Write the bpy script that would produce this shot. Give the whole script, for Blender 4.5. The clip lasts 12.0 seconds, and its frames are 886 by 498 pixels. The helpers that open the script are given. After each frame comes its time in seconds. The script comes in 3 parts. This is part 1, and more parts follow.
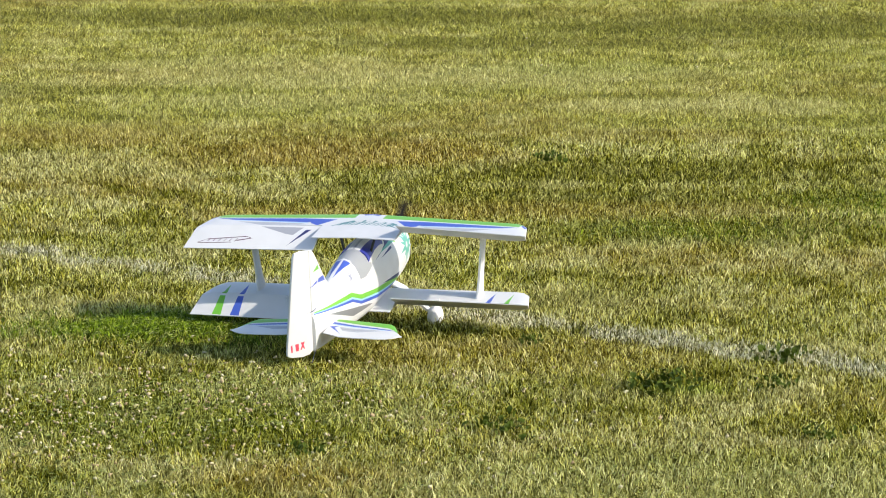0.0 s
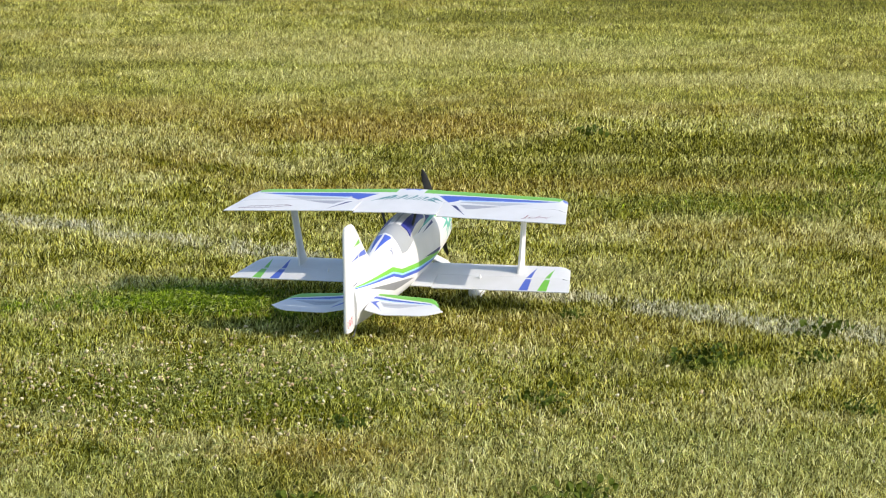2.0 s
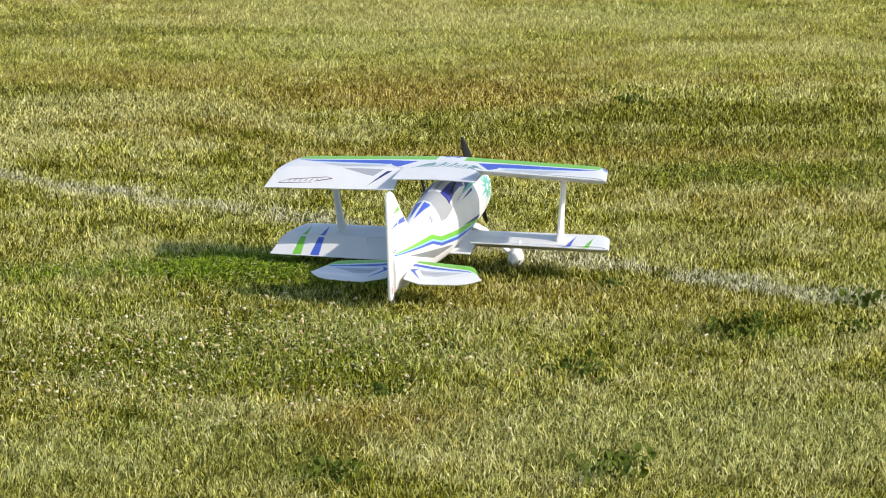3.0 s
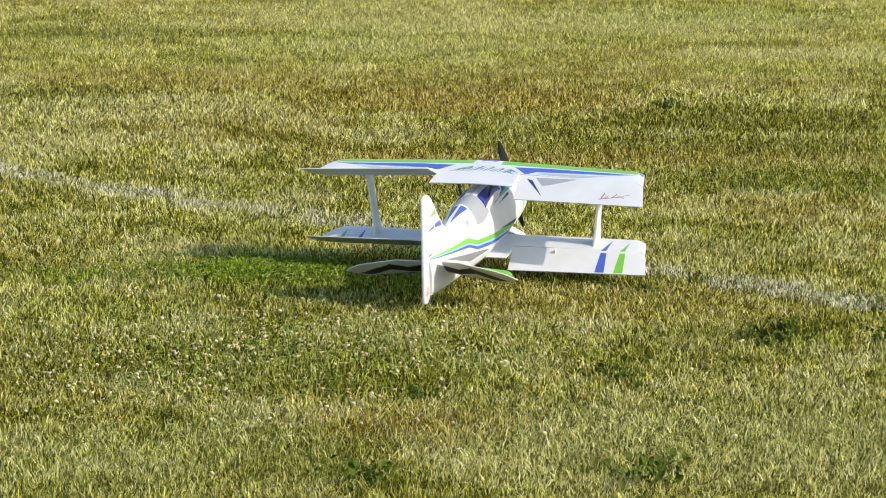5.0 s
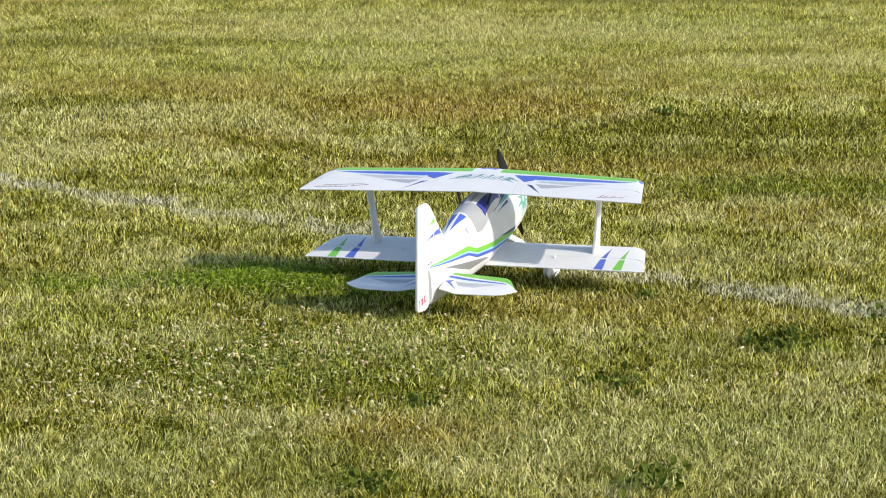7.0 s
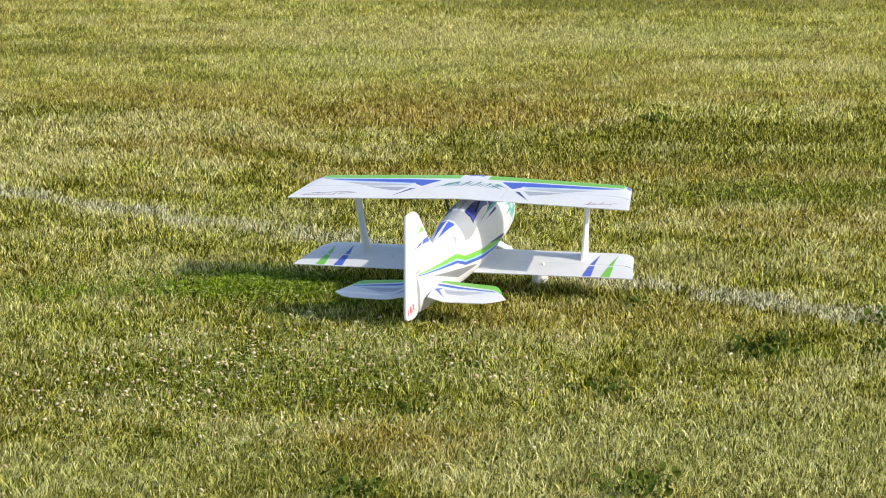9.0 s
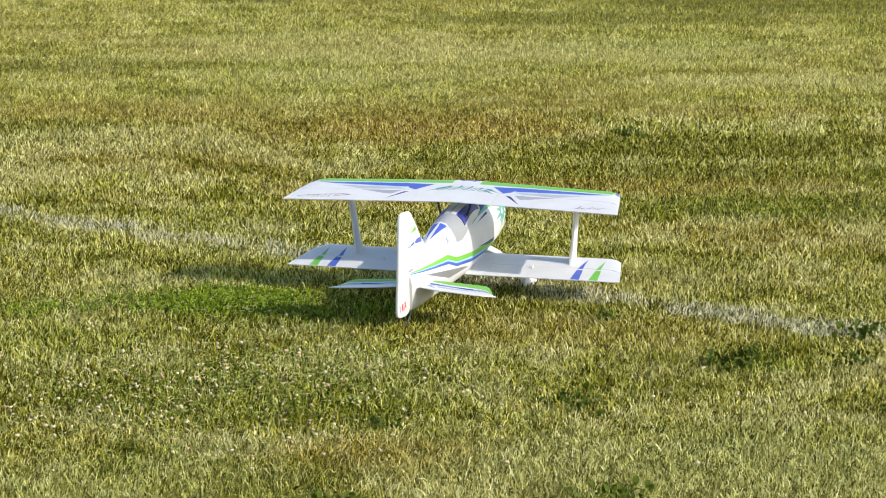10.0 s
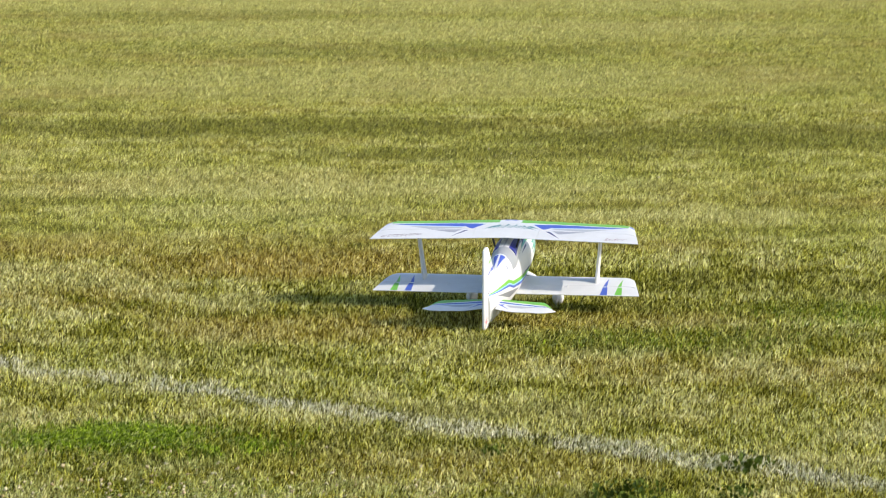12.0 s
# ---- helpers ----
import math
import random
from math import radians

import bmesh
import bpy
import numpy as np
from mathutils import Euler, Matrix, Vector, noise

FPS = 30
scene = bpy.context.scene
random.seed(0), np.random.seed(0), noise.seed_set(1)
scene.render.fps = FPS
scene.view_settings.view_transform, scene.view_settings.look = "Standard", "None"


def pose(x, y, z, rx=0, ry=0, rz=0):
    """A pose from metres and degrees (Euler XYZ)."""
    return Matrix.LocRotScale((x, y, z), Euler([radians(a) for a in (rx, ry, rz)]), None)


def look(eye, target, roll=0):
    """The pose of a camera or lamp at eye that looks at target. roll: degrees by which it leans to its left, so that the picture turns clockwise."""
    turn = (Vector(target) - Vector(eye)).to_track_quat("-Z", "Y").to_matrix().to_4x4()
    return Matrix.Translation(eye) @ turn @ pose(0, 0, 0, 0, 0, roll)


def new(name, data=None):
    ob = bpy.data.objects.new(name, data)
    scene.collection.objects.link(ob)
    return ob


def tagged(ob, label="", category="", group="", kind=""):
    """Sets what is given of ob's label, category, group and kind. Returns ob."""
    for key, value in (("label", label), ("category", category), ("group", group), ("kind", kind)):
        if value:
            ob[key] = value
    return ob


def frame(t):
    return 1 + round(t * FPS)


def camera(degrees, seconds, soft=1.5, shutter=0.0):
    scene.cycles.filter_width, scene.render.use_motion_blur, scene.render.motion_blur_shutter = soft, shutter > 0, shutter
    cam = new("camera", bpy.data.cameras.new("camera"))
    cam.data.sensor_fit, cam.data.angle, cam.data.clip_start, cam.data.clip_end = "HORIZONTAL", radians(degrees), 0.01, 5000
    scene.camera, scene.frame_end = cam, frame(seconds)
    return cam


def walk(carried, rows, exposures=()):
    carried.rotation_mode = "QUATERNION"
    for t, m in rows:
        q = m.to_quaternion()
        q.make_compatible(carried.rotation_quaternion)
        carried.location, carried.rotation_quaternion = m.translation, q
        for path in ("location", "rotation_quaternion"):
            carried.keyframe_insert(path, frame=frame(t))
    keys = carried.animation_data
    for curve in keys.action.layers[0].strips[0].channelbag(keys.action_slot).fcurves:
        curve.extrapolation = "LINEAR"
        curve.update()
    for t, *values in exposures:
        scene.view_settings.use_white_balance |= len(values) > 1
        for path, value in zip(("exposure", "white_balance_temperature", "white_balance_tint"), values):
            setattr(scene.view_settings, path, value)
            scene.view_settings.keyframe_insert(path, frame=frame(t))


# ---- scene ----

# ---------- camera: held by somebody standing nine metres behind the model ----------
EYE = (0.0, 0.0, 1.747)


def view(yaw, pitch, roll):
    return Matrix.Translation(EYE) @ pose(0, 0, 0, 90 + pitch, 0, yaw) @ pose(0, 0, 0, 0, 0, -roll)


cam = camera(17.146, 12.0, soft=0.95, shutter=0.4)
VIEWS = [
    (0.0, -2.328, -9.255, 0.109), (0.5, -2.4, -9.137, 0.171), (1.0, -2.195, -9.22, 0.229), (1.5, -1.919, -9.431, 0.235),
    (2.0, -1.511, -9.751, 0.204), (2.5, -1.137, -10.093, 0.129), (3.0, -0.735, -10.381, 0.04), (5.0, -0.018, -10.312, -0.234),
    (5.5, 0.02, -10.228, -0.228), (6.0, 0.0, -10.17, -0.17), (6.5, -0.021, -10.148, -0.059), (7.0, -0.027, -10.153, -0.008),
    (9.0, -0.254, -10.014, 0.129), (9.5, -0.457, -9.92, 0.157), (10.0, -0.799, -9.73, 0.202), (10.5, -1.242, -9.384, 0.191),
    (11.0, -1.76, -8.848, 0.184), (11.5, -2.394, -8.099, 0.112), (12.0, -3.073, -7.102, 0.079)]
walk(cam, [(t, view(y, p, r)) for t, y, p, r in VIEWS], exposures=[(0.0, 0.08), (12.0, 0.08)])

# ---------- daylight ----------
SUN_AZ, SUN_EL = -28.0, 32.0   # degrees from +x towards +y, and above the horizon
world = bpy.data.worlds.new("sky")
scene.world = world
world.use_nodes = True
wn = world.node_tree.nodes
sky = wn.new("ShaderNodeTexSky")
sky.sky_type, sky.sun_disc = "NISHITA", False
sky.sun_elevation, sky.sun_rotation = radians(SUN_EL), radians(90 - SUN_AZ)
wn["Background"].inputs["Strength"].default_value = 0.22
world.node_tree.links.new(sky.outputs[0], wn["Background"].inputs["Color"])
sun_data = bpy.data.lights.new("sun", "SUN")
sun_data.energy, sun_data.angle, sun_data.color = 4.5, radians(0.53), (1.0, 0.912, 0.78)
sun = new("sun", sun_data)
SUN_DIR = Vector((math.cos(radians(SUN_EL)) * math.cos(radians(SUN_AZ)), math.cos(radians(SUN_EL)) * math.sin(radians(SUN_AZ)), math.sin(radians(SUN_EL))))
sun.matrix_world = look(SUN_DIR * 60, (0, 0, 0))


# ---------- materials ----------
class Nodes:
    """A short way to write a node material."""

    def __init__(self, name):
        self.mat = bpy.data.materials.new(name)
        self.mat.use_nodes = True
        self.tree = self.mat.node_tree
        self.bsdf = self.tree.nodes["Principled BSDF"]
        self.out = self.tree.nodes["Material Output"]

    def put(self, socket, value):
        if isinstance(value, bpy.types.NodeSocket):
            self.tree.links.new(value, socket)
        else:
            socket.default_value = value

    def node(self, kind, **props):
        n = self.tree.nodes.new(kind)
        for key, value in props.items():
            setattr(n, key, value)
        return n

    def math(self, op, a, b=0.0, c=None, clamp=False):
        n = self.node("ShaderNodeMath", operation=op, use_clamp=clamp)
        self.put(n.inputs[0], a)
        self.put(n.inputs[1], b)
        if c is not None:
            self.put(n.inputs[2], c)
        return n.outputs[0]

    def noise(self, vec, scale, detail=3.0, rough=0.55):
        n = self.node("ShaderNodeTexNoise")
        if vec is not None:
            self.put(n.inputs["Vector"], vec)
        n.inputs["Scale"].default_value, n.inputs["Detail"].default_value, n.inputs["Roughness"].default_value = scale, detail, rough
        return n.outputs["Fac"]

    def ramp(self, fac, stops):
        n = self.node("ShaderNodeValToRGB")
        e = n.color_ramp.elements
        while len(e) < len(stops):
            e.new(0.5)
        for el, (p, c) in zip(e, stops):
            el.position = p
            el.color = (*c, 1) if isinstance(c, tuple) else (c, c, c, 1)
        self.put(n.inputs[0], fac)
        return n.outputs[0]

    def mix(self, fac, a, b, blend="MIX"):
        n = self.node("ShaderNodeMix", data_type="RGBA", blend_type=blend)
        self.put(n.inputs[0], fac)
        self.put(n.inputs[6], a if not isinstance(a, tuple) else (*a, 1))
        self.put(n.inputs[7], b if not isinstance(b, tuple) else (*b, 1))
        return n.outputs[2]

    def xyz(self, vec):
        n = self.node("ShaderNodeSeparateXYZ")
        self.put(n.inputs[0], vec)
        return n.outputs

    def position(self):
        return self.node("ShaderNodeNewGeometry").outputs["Position"]

    def island(self):
        return self.node("ShaderNodeNewGeometry").outputs["Random Per Island"]

    def bump(self, height, strength, distance=0.01):
        n = self.node("ShaderNodeBump")
        n.inputs["Strength"].default_value, n.inputs["Distance"].default_value = strength, distance
        self.put(n.inputs["Height"], height)
        self.put(self.bsdf.inputs["Normal"], n.outputs[0])

    def polygon(self, u, v, pts):
        """1 inside a convex outline in the plane of u and v."""
        area = sum(a[0] * b[1] - b[0] * a[1] for a, b in zip(pts, pts[1:] + pts[:1]))
        pts = pts if area > 0 else pts[::-1]
        got = None
        for (ax, ay), (bx, by) in zip(pts, pts[1:] + pts[:1]):
            ex, ey = bx - ax, by - ay
            side = self.math("MULTIPLY_ADD", v, ex, self.math("MULTIPLY_ADD", u, -ey, ey * ax - ex * ay))
            test = self.math("GREATER_THAN", side, 0.0)
            got = test if got is None else self.math("MULTIPLY", got, test)
        return got

    def any_of(self, masks):
        got = masks[0]
        for m in masks[1:]:
            got = self.math("MAXIMUM", got, m)
        return got


GREEN, BLUE, NAVY, SILVER, TEAL, RED = (0.16, 0.46, 0.045), (0.055, 0.105, 0.47), (0.03, 0.035, 0.14), (0.40, 0.415, 0.45), (0.10, 0.36, 0.30), (0.62, 0.05, 0.09)


def plain(name, color, rough=0.5, metal=0.0, grain=120.0, relief=0.05):
    n = Nodes(name)
    tc = n.node("ShaderNodeTexCoord").outputs["Object"]
    f = n.noise(tc, grain)
    c = n.mix(n.ramp(f, [(0.3, 0.0), (0.7, 1.0)]), tuple(x * 0.86 for x in color), tuple(min(1, x * 1.06) for x in color))
    n.put(n.bsdf.inputs["Base Color"], c)
    n.bsdf.inputs["Roughness"].default_value, n.bsdf.inputs["Metallic"].default_value = rough, metal
    n.bump(f, relief, 0.002)
    return n.mat


def painted(name, regions, mirror=True, axes=(0, 1), single=(), deck=()):
    """White moulded foam with flat painted regions: (colour, [convex outlines]) in the rest coordinates of the part."""
    n = Nodes(name)
    rest = n.node("ShaderNodeAttribute", attribute_name="rest").outputs["Vector"]
    p = n.xyz(rest)
    u, v = p[axes[0]], p[axes[1]]
    whole = u
    if mirror:
        u = n.math("ABSOLUTE", u)
    tc = n.node("ShaderNodeTexCoord").outputs["Object"]
    dirt = n.noise(tc, 9.0, 4.0)
    beads = n.noise(tc, 420.0, 2.0)
    c = n.mix(n.ramp(dirt, [(0.38, 0.0), (0.7, 1.0)]), (0.66, 0.66, 0.665), (0.61, 0.61, 0.608))
    for color, outlines in regions:
        c = n.mix(n.any_of([n.polygon(u, v, o) for o in outlines]), c, color)
    for color, outlines in deck:    # seen from above, on the upper half only
        m = n.any_of([n.polygon(n.math("ABSOLUTE", p[0]), p[1], o) for o in outlines])
        c = n.mix(n.math("MULTIPLY", m, n.math("GREATER_THAN", p[2], 0.045)), c, color)
    for color, outlines in single:
        c = n.mix(n.any_of([n.polygon(whole, v, o) for o in outlines]), c, color)
    n.put(n.bsdf.inputs["Base Color"], c)
    n.put(n.bsdf.inputs["Roughness"], n.ramp(dirt, [(0.3, 0.38), (0.7, 0.55)]))
    n.bump(beads, 0.12, 0.0015)
    return n.mat


def fan(cx, cy, r0, r1, a0, a1, count, wide):
    """A fan of thin spikes."""
    out = []
    for k in range(count):
        a = radians(a0 + (a1 - a0) * k / max(1, count - 1))
        d, s = (math.cos(a), math.sin(a)), (-math.sin(a), math.cos(a))
        far = r1 * (1.0 if k % 2 == 0 else 0.72)
        out.append([(cx + d[0] * r0 + s[0] * wide, cy + d[1] * r0 + s[1] * wide), (cx + d[0] * r0 - s[0] * wide, cy + d[1] * r0 - s[1] * wide), (cx + d[0] * far, cy + d[1] * far)])
    return out


def stroke(x0, y0, x1, y1, w):
    """A thin bar between two points."""
    d = math.hypot(x1 - x0, y1 - y0)
    a, b = -(y1 - y0) / d * w, (x1 - x0) / d * w
    return [(x0 - a, y0 - b), (x1 - a, y1 - b), (x1 + a, y1 + b), (x0 + a, y0 + b)]


def band(top, depth):
    """Quads under a line of corners, as deep as given at each corner."""
    low = [(y, z - d) for (y, z), d in zip(top, depth)]
    return [[a, b, d, c] for a, b, c, d in zip(top, top[1:], low, low[1:])], low


ZIG = [(-0.43, 0.045), (-0.154, 0.024), (-0.085, -0.004), (0.07, -0.029), (0.30, -0.060)]
ZIG_GREEN, zig_low = band(ZIG, (0.002, 0.015, 0.014, 0.016, 0.014))
ZIG_PALE, zig_low = band(zig_low, (0.001, 0.006, 0.006, 0.006, 0.004))
ZIG_BLUE, zig_low = band(zig_low, (0.002, 0.009, 0.010, 0.010, 0.008))


def emblem():
    """A spiky emblem across the centre section: leaning thorns between two arcs."""
    out, dice = [], random.Random(9)
    for k in range(15):
        x = -0.066 + 0.0115 * k
        arc = 0.05 * ((x - 0.015) / 0.08) ** 2
        top, low = 0.345 + arc + 0.03 * dice.random(), 0.565 - 0.02 * dice.random() + 0.3 * arc
        lean = -0.014 + 0.006 * dice.random()
        if k % 3 == 2:
            out.append([(x + lean, low), (x + 0.0110, top + 0.03), (x + 0.002, top)])
        else:
            out.append([(x - lean, top), (x + lean - 0.001, low), (x + lean + 0.0085, low - 0.03)])
        if k % 4 == 1:
            out.append(stroke(x - 0.004, 0.47 + 0.4 * arc, x + 0.011, 0.44 + 0.4 * arc, 0.0028))
    out += [[(-0.105, 0.60), (-0.058, 0.43), (-0.046, 0.47)], [(-0.085, 0.50), (-0.04, 0.37), (-0.03, 0.40)], [(0.128, 0.55), (0.088, 0.40), (0.080, 0.45)], [(0.118, 0.62), (0.082, 0.47), (0.072, 0.50)]]
    return out


M_UPPER = painted("foam_upper_wing", [
    (SILVER, [[(0.41, 0.395), (0.20, 0.480), (0.178, 0.53), (0.32, 0.555)]]),
    ((0.33, 0.34, 0.38), [[(0.185, 0.60), (0.32, 0.585), (0.235, 0.72), (0.212, 0.74)]]),
    (GREEN, [[(0.045, -0.1), (0.495, -0.1), (0.485, 0.215), (0.045, 0.245)]]),
    ((0.40, 0.56, 0.74), [[(0.178, 0.45), (0.43, 0.325), (0.42, 0.350), (0.182, 0.485)]]),
    (BLUE, [[(0.097, 0.315), (0.20, 0.270), (0.488, 0.255), (0.43, 0.325), (0.185, 0.440)], [(0.097, 0.315), (0.195, 0.400), (0.170, 0.480), (0.157, 0.615)], [(0.0, -0.1), (0.045, -0.1), (0.022, 0.13), (0.0, 0.10)], [(0.490, 0.03), (0.512, 0.05), (0.506, 0.16), (0.492, 0.14)]]),
    (NAVY, [[(0.158, 0.635), (0.176, 0.645), (0.222, 0.94)]])],
    single=[((0.07, 0.22, 0.23), emblem()),
            ((0.20, 0.03, 0.06), [stroke(0.408 + 0.012 * k, 0.91 - 0.014 * k, 0.417 + 0.013 * k, 0.80 + 0.04 * (k % 3), 0.0016) for k in range(7)] + [stroke(0.402, 0.91, 0.48, 0.84, 0.004)]),
            ((0.10, 0.04, 0.07), [stroke(-0.505, 0.89, -0.478, 0.835, 0.0016), stroke(-0.478, 0.835, -0.355, 0.775, 0.006), stroke(-0.355, 0.775, -0.340, 0.805, 0.0016), stroke(-0.340, 0.805, -0.385, 0.855, 0.006), stroke(-0.505, 0.905, -0.40, 0.885, 0.006)]
             + [stroke(-0.475 + 0.017 * k, 0.870, -0.468 + 0.017 * k, 0.815, 0.0014) for k in range(6)])])
M_LOWER = painted("foam_lower_wing", [
    (BLUE, [[(0.403, 0.17), (0.389, 0.585), (0.405, 0.585)], [(0.389, 0.625), (0.408, 0.625), (0.414, 0.985), (0.385, 0.985)]]),
    (GREEN, [[(0.461, 0.20), (0.448, 0.585), (0.463, 0.585)], [(0.449, 0.625), (0.467, 0.625), (0.473, 0.985), (0.444, 0.985)]])])
M_STAB = painted("foam_tailplane", [
    (GREEN, [[(0.03, -0.1), (0.26, -0.1), (0.25, 0.35), (0.03, 0.18)]]),
    ((0.40, 0.56, 0.74), [[(0.03, 0.38), (0.22, 0.445), (0.20, 0.465), (0.03, 0.42)]]),
    (BLUE, [[(0.02, 0.25), (0.22, 0.39), (0.22, 0.43), (0.02, 0.37)], [(0.028, 0.58), (0.056, 0.45), (0.048, 0.60)], [(0.028, 0.57), (0.046, 0.57), (0.080, 0.86)]]),
    (SILVER, [[(0.06, 0.50), (0.20, 0.49), (0.13, 0.70), (0.08, 0.68)]]),
    ((0.33, 0.34, 0.38), [[(0.066, 0.56), (0.15, 0.55), (0.12, 0.61), (0.075, 0.63)]])])
M_UNDER = painted("foam_tailplane_underside", [
    ((0.012, 0.012, 0.014), [[(0.02, 0.44), (0.075, 0.38), (0.090, 0.60), (0.03, 0.80)], [(0.072, 0.38), (0.135, 0.60), (0.125, 0.88), (0.08, 0.66)], [(0.118, 0.86), (0.125, 0.60), (0.19, 0.42), (0.238, 0.50), (0.18, 0.70)], [(0.0, 0.0), (0.24, 0.0), (0.24, 0.1), (0.0, 0.16)]])])
M_WING_UNDER = painted("foam_wing_underside", [])
M_FIN = painted("foam_fin", [
    (GREEN, [[(-0.345, 0.158), (-0.355, 0.174), (-0.41, 0.164)]]),
    (BLUE, [[(-0.29, 0.106), (-0.305, 0.126), (-0.355, 0.130), (-0.365, 0.120)], [(-0.372, 0.121), (-0.368, 0.130), (-0.44, 0.126)]]),
    (NAVY, [[(-0.36, 0.046), (-0.40, 0.052), (-0.46, 0.052)]]),
    (RED, [[(-0.520, -0.052), (-0.521, -0.030), (-0.514, -0.030), (-0.514, -0.052)], [(-0.501, -0.052), (-0.503, -0.030), (-0.489, -0.031), (-0.489, -0.052)], [(-0.484, -0.052), (-0.478, -0.052), (-0.464, -0.030), (-0.472, -0.030)], [(-0.464, -0.052), (-0.470, -0.052), (-0.481, -0.030), (-0.474, -0.030)]])], mirror=False, axes=(1, 2))
PANEL = (0.30, 0.315, 0.335)
M_FUSELAGE = painted("foam_fuselage", [
    ((0.20, 0.205, 0.215), [[(-0.337, 0.014), (-0.011, -0.056), (0.021, -0.066), (-0.15, -0.052)]]),
    (PANEL, [[(-0.046, 0.14), (-0.072, 0.087), (-0.067, 0.038), (-0.022, 0.033), (0.047, 0.045), (0.062, 0.07), (0.062, 0.14)]]),
    (GREEN, ZIG_GREEN), ((0.30, 0.55, 0.75), ZIG_PALE), (BLUE, ZIG_BLUE),
    (NAVY, [[(0.108, 0.045), (0.30, 0.066), (0.305, 0.056)], [(0.15, 0.038), (0.27, 0.044), (0.27, 0.037)], [(0.12, -0.032), (0.31, -0.053), (0.31, -0.066), (0.22, -0.052)]]),
    (TEAL, fan(0.405, 0.008, 0.010, 0.078, 8, 338, 12, 0.009) + [[(0.12, 0.050), (0.31, 0.056), (0.31, 0.046)]]),
    (GREEN, [[(0.30, 0.056), (0.33, 0.078), (0.34, 0.058), (0.315, 0.040)]])], mirror=False, axes=(1, 2),
    deck=[(BLUE, [[(0.006, -0.212), (0.003, -0.076), (0.024, -0.079)]]), ((0.25, 0.27, 0.36), [stroke(0.033, -0.138, 0.041, -0.120, 0.0014), stroke(0.041, -0.139, 0.034, -0.118, 0.0014), stroke(0.031, -0.130, 0.044, -0.128, 0.0014)])])
M_FOAM = painted("foam_plain", [])
M_CANOPY = painted("canopy_paint", [], deck=[((0.028, 0.036, 0.27), [[(0.020, 0.02), (0.0505, 0.02), (0.0435, 0.235), (0.025, 0.245)]]), (SILVER, [[(0.0, 0.02), (0.004, 0.02), (0.003, 0.24), (0.0, 0.24)]]), (NAVY, [[(0.010, 0.235), (0.032, 0.235), (0.012, 0.265)]])])
M_BLACK = plain("black_composite", (0.012, 0.012, 0.013), 0.38, 0.0, 200.0, 0.03)
M_RUBBER = plain("dark_rubber", (0.03, 0.03, 0.03), 0.8, 0.0, 200.0, 0.1)
M_WIRE = plain("steel_wire", (0.35, 0.35, 0.36), 0.35, 1.0, 90.0, 0.02)
M_HORN = plain("white_nylon", (0.7, 0.7, 0.69), 0.45)

# the chalk line on the turf, patches where the turf differs, and painted plane shade: x, y, half sizes, strength
LINE_A, LINE_SLOPE = 9.66, -0.842
DRY = [(0.05, 13.4, 0.9, 0.6, 1.0), (0.9, 11.6, 1.4, 0.28, 0.6), (-1.2, 14.2, 0.8, 0.6, 0.7), (0.5, 8.7, 0.7, 0.3, 0.4), (0.1, 11.3, 0.6, 0.25, 0.6), (-0.1, 7.2, 0.3, 0.2, 0.5), (1.6, 14.0, 0.7, 0.3, 0.5)]
PALE = [(-1.25, 13.0, 0.8, 0.5, 0.7), (0.4, 16.8, 2.0, 0.7, 0.8), (1.95, 15.3, 0.9, 0.35, 0.9), (-1.64, 12.0, 0.4, 0.5, 0.9), (-0.6, 17.5, 1.2, 0.5, 0.6), (0.9, 7.0, 1.0, 0.45, 0.85), (-0.7, 6.8, 0.6, 0.4, 0.3), (1.0, 26.0, 4.0, 2.6, 0.6), (2.0, 35.0, 5.0, 3.0, 0.6), (2.0, 44.0, 9.0, 5.0, 0.6), (0.7, 9.6, 0.5, 0.3, 0.5), (-0.2, 15.6, 0.9, 0.4, 0.6)]
# first three rows deepen the parked plane's shadow in the turf colour; others: darker turf
DEEP_AND_SHADE = [(-0.2, 8.98, 0.5, 0.22, 0.95), (-0.15, 9.25, 0.75, 0.24, 0.9), (0.45, 9.1, 0.4, 0.2, 0.7), (1.4, 12.7, 1.3, 0.45, 1.0), (1.5, 11.1, 0.9, 0.35, 0.9), (1.2, 11.9, 1.3, 0.4, 0.9), (2.4, 12.4, 0.8, 0.4, 0.8), (-1.7, 13.6, 0.6, 0.3, 0.7), (-1.8, 16.2, 0.9, 0.4, 0.7), (-0.2, 21.0, 2.6, 0.9, 1.0), (3.0, 20.0, 2.0, 1.2, 0.9), (-3.0, 23.0, 2.0, 1.0, 0.6), (0.3, 12.3, 0.6, 0.3, 0.7), (1.3, 18.8, 1.6, 0.5, 0.8), (-0.6, 7.9, 0.8, 0.4, 0.8), (0.8, 8.1, 0.5, 0.25, 0.5), (1.0, 30.5, 3.0, 1.4, 0.45), (-0.3, 10.9, 0.5, 0.25, 0.6), (-1.0, 39.0, 3.0, 1.6, 0.4)]
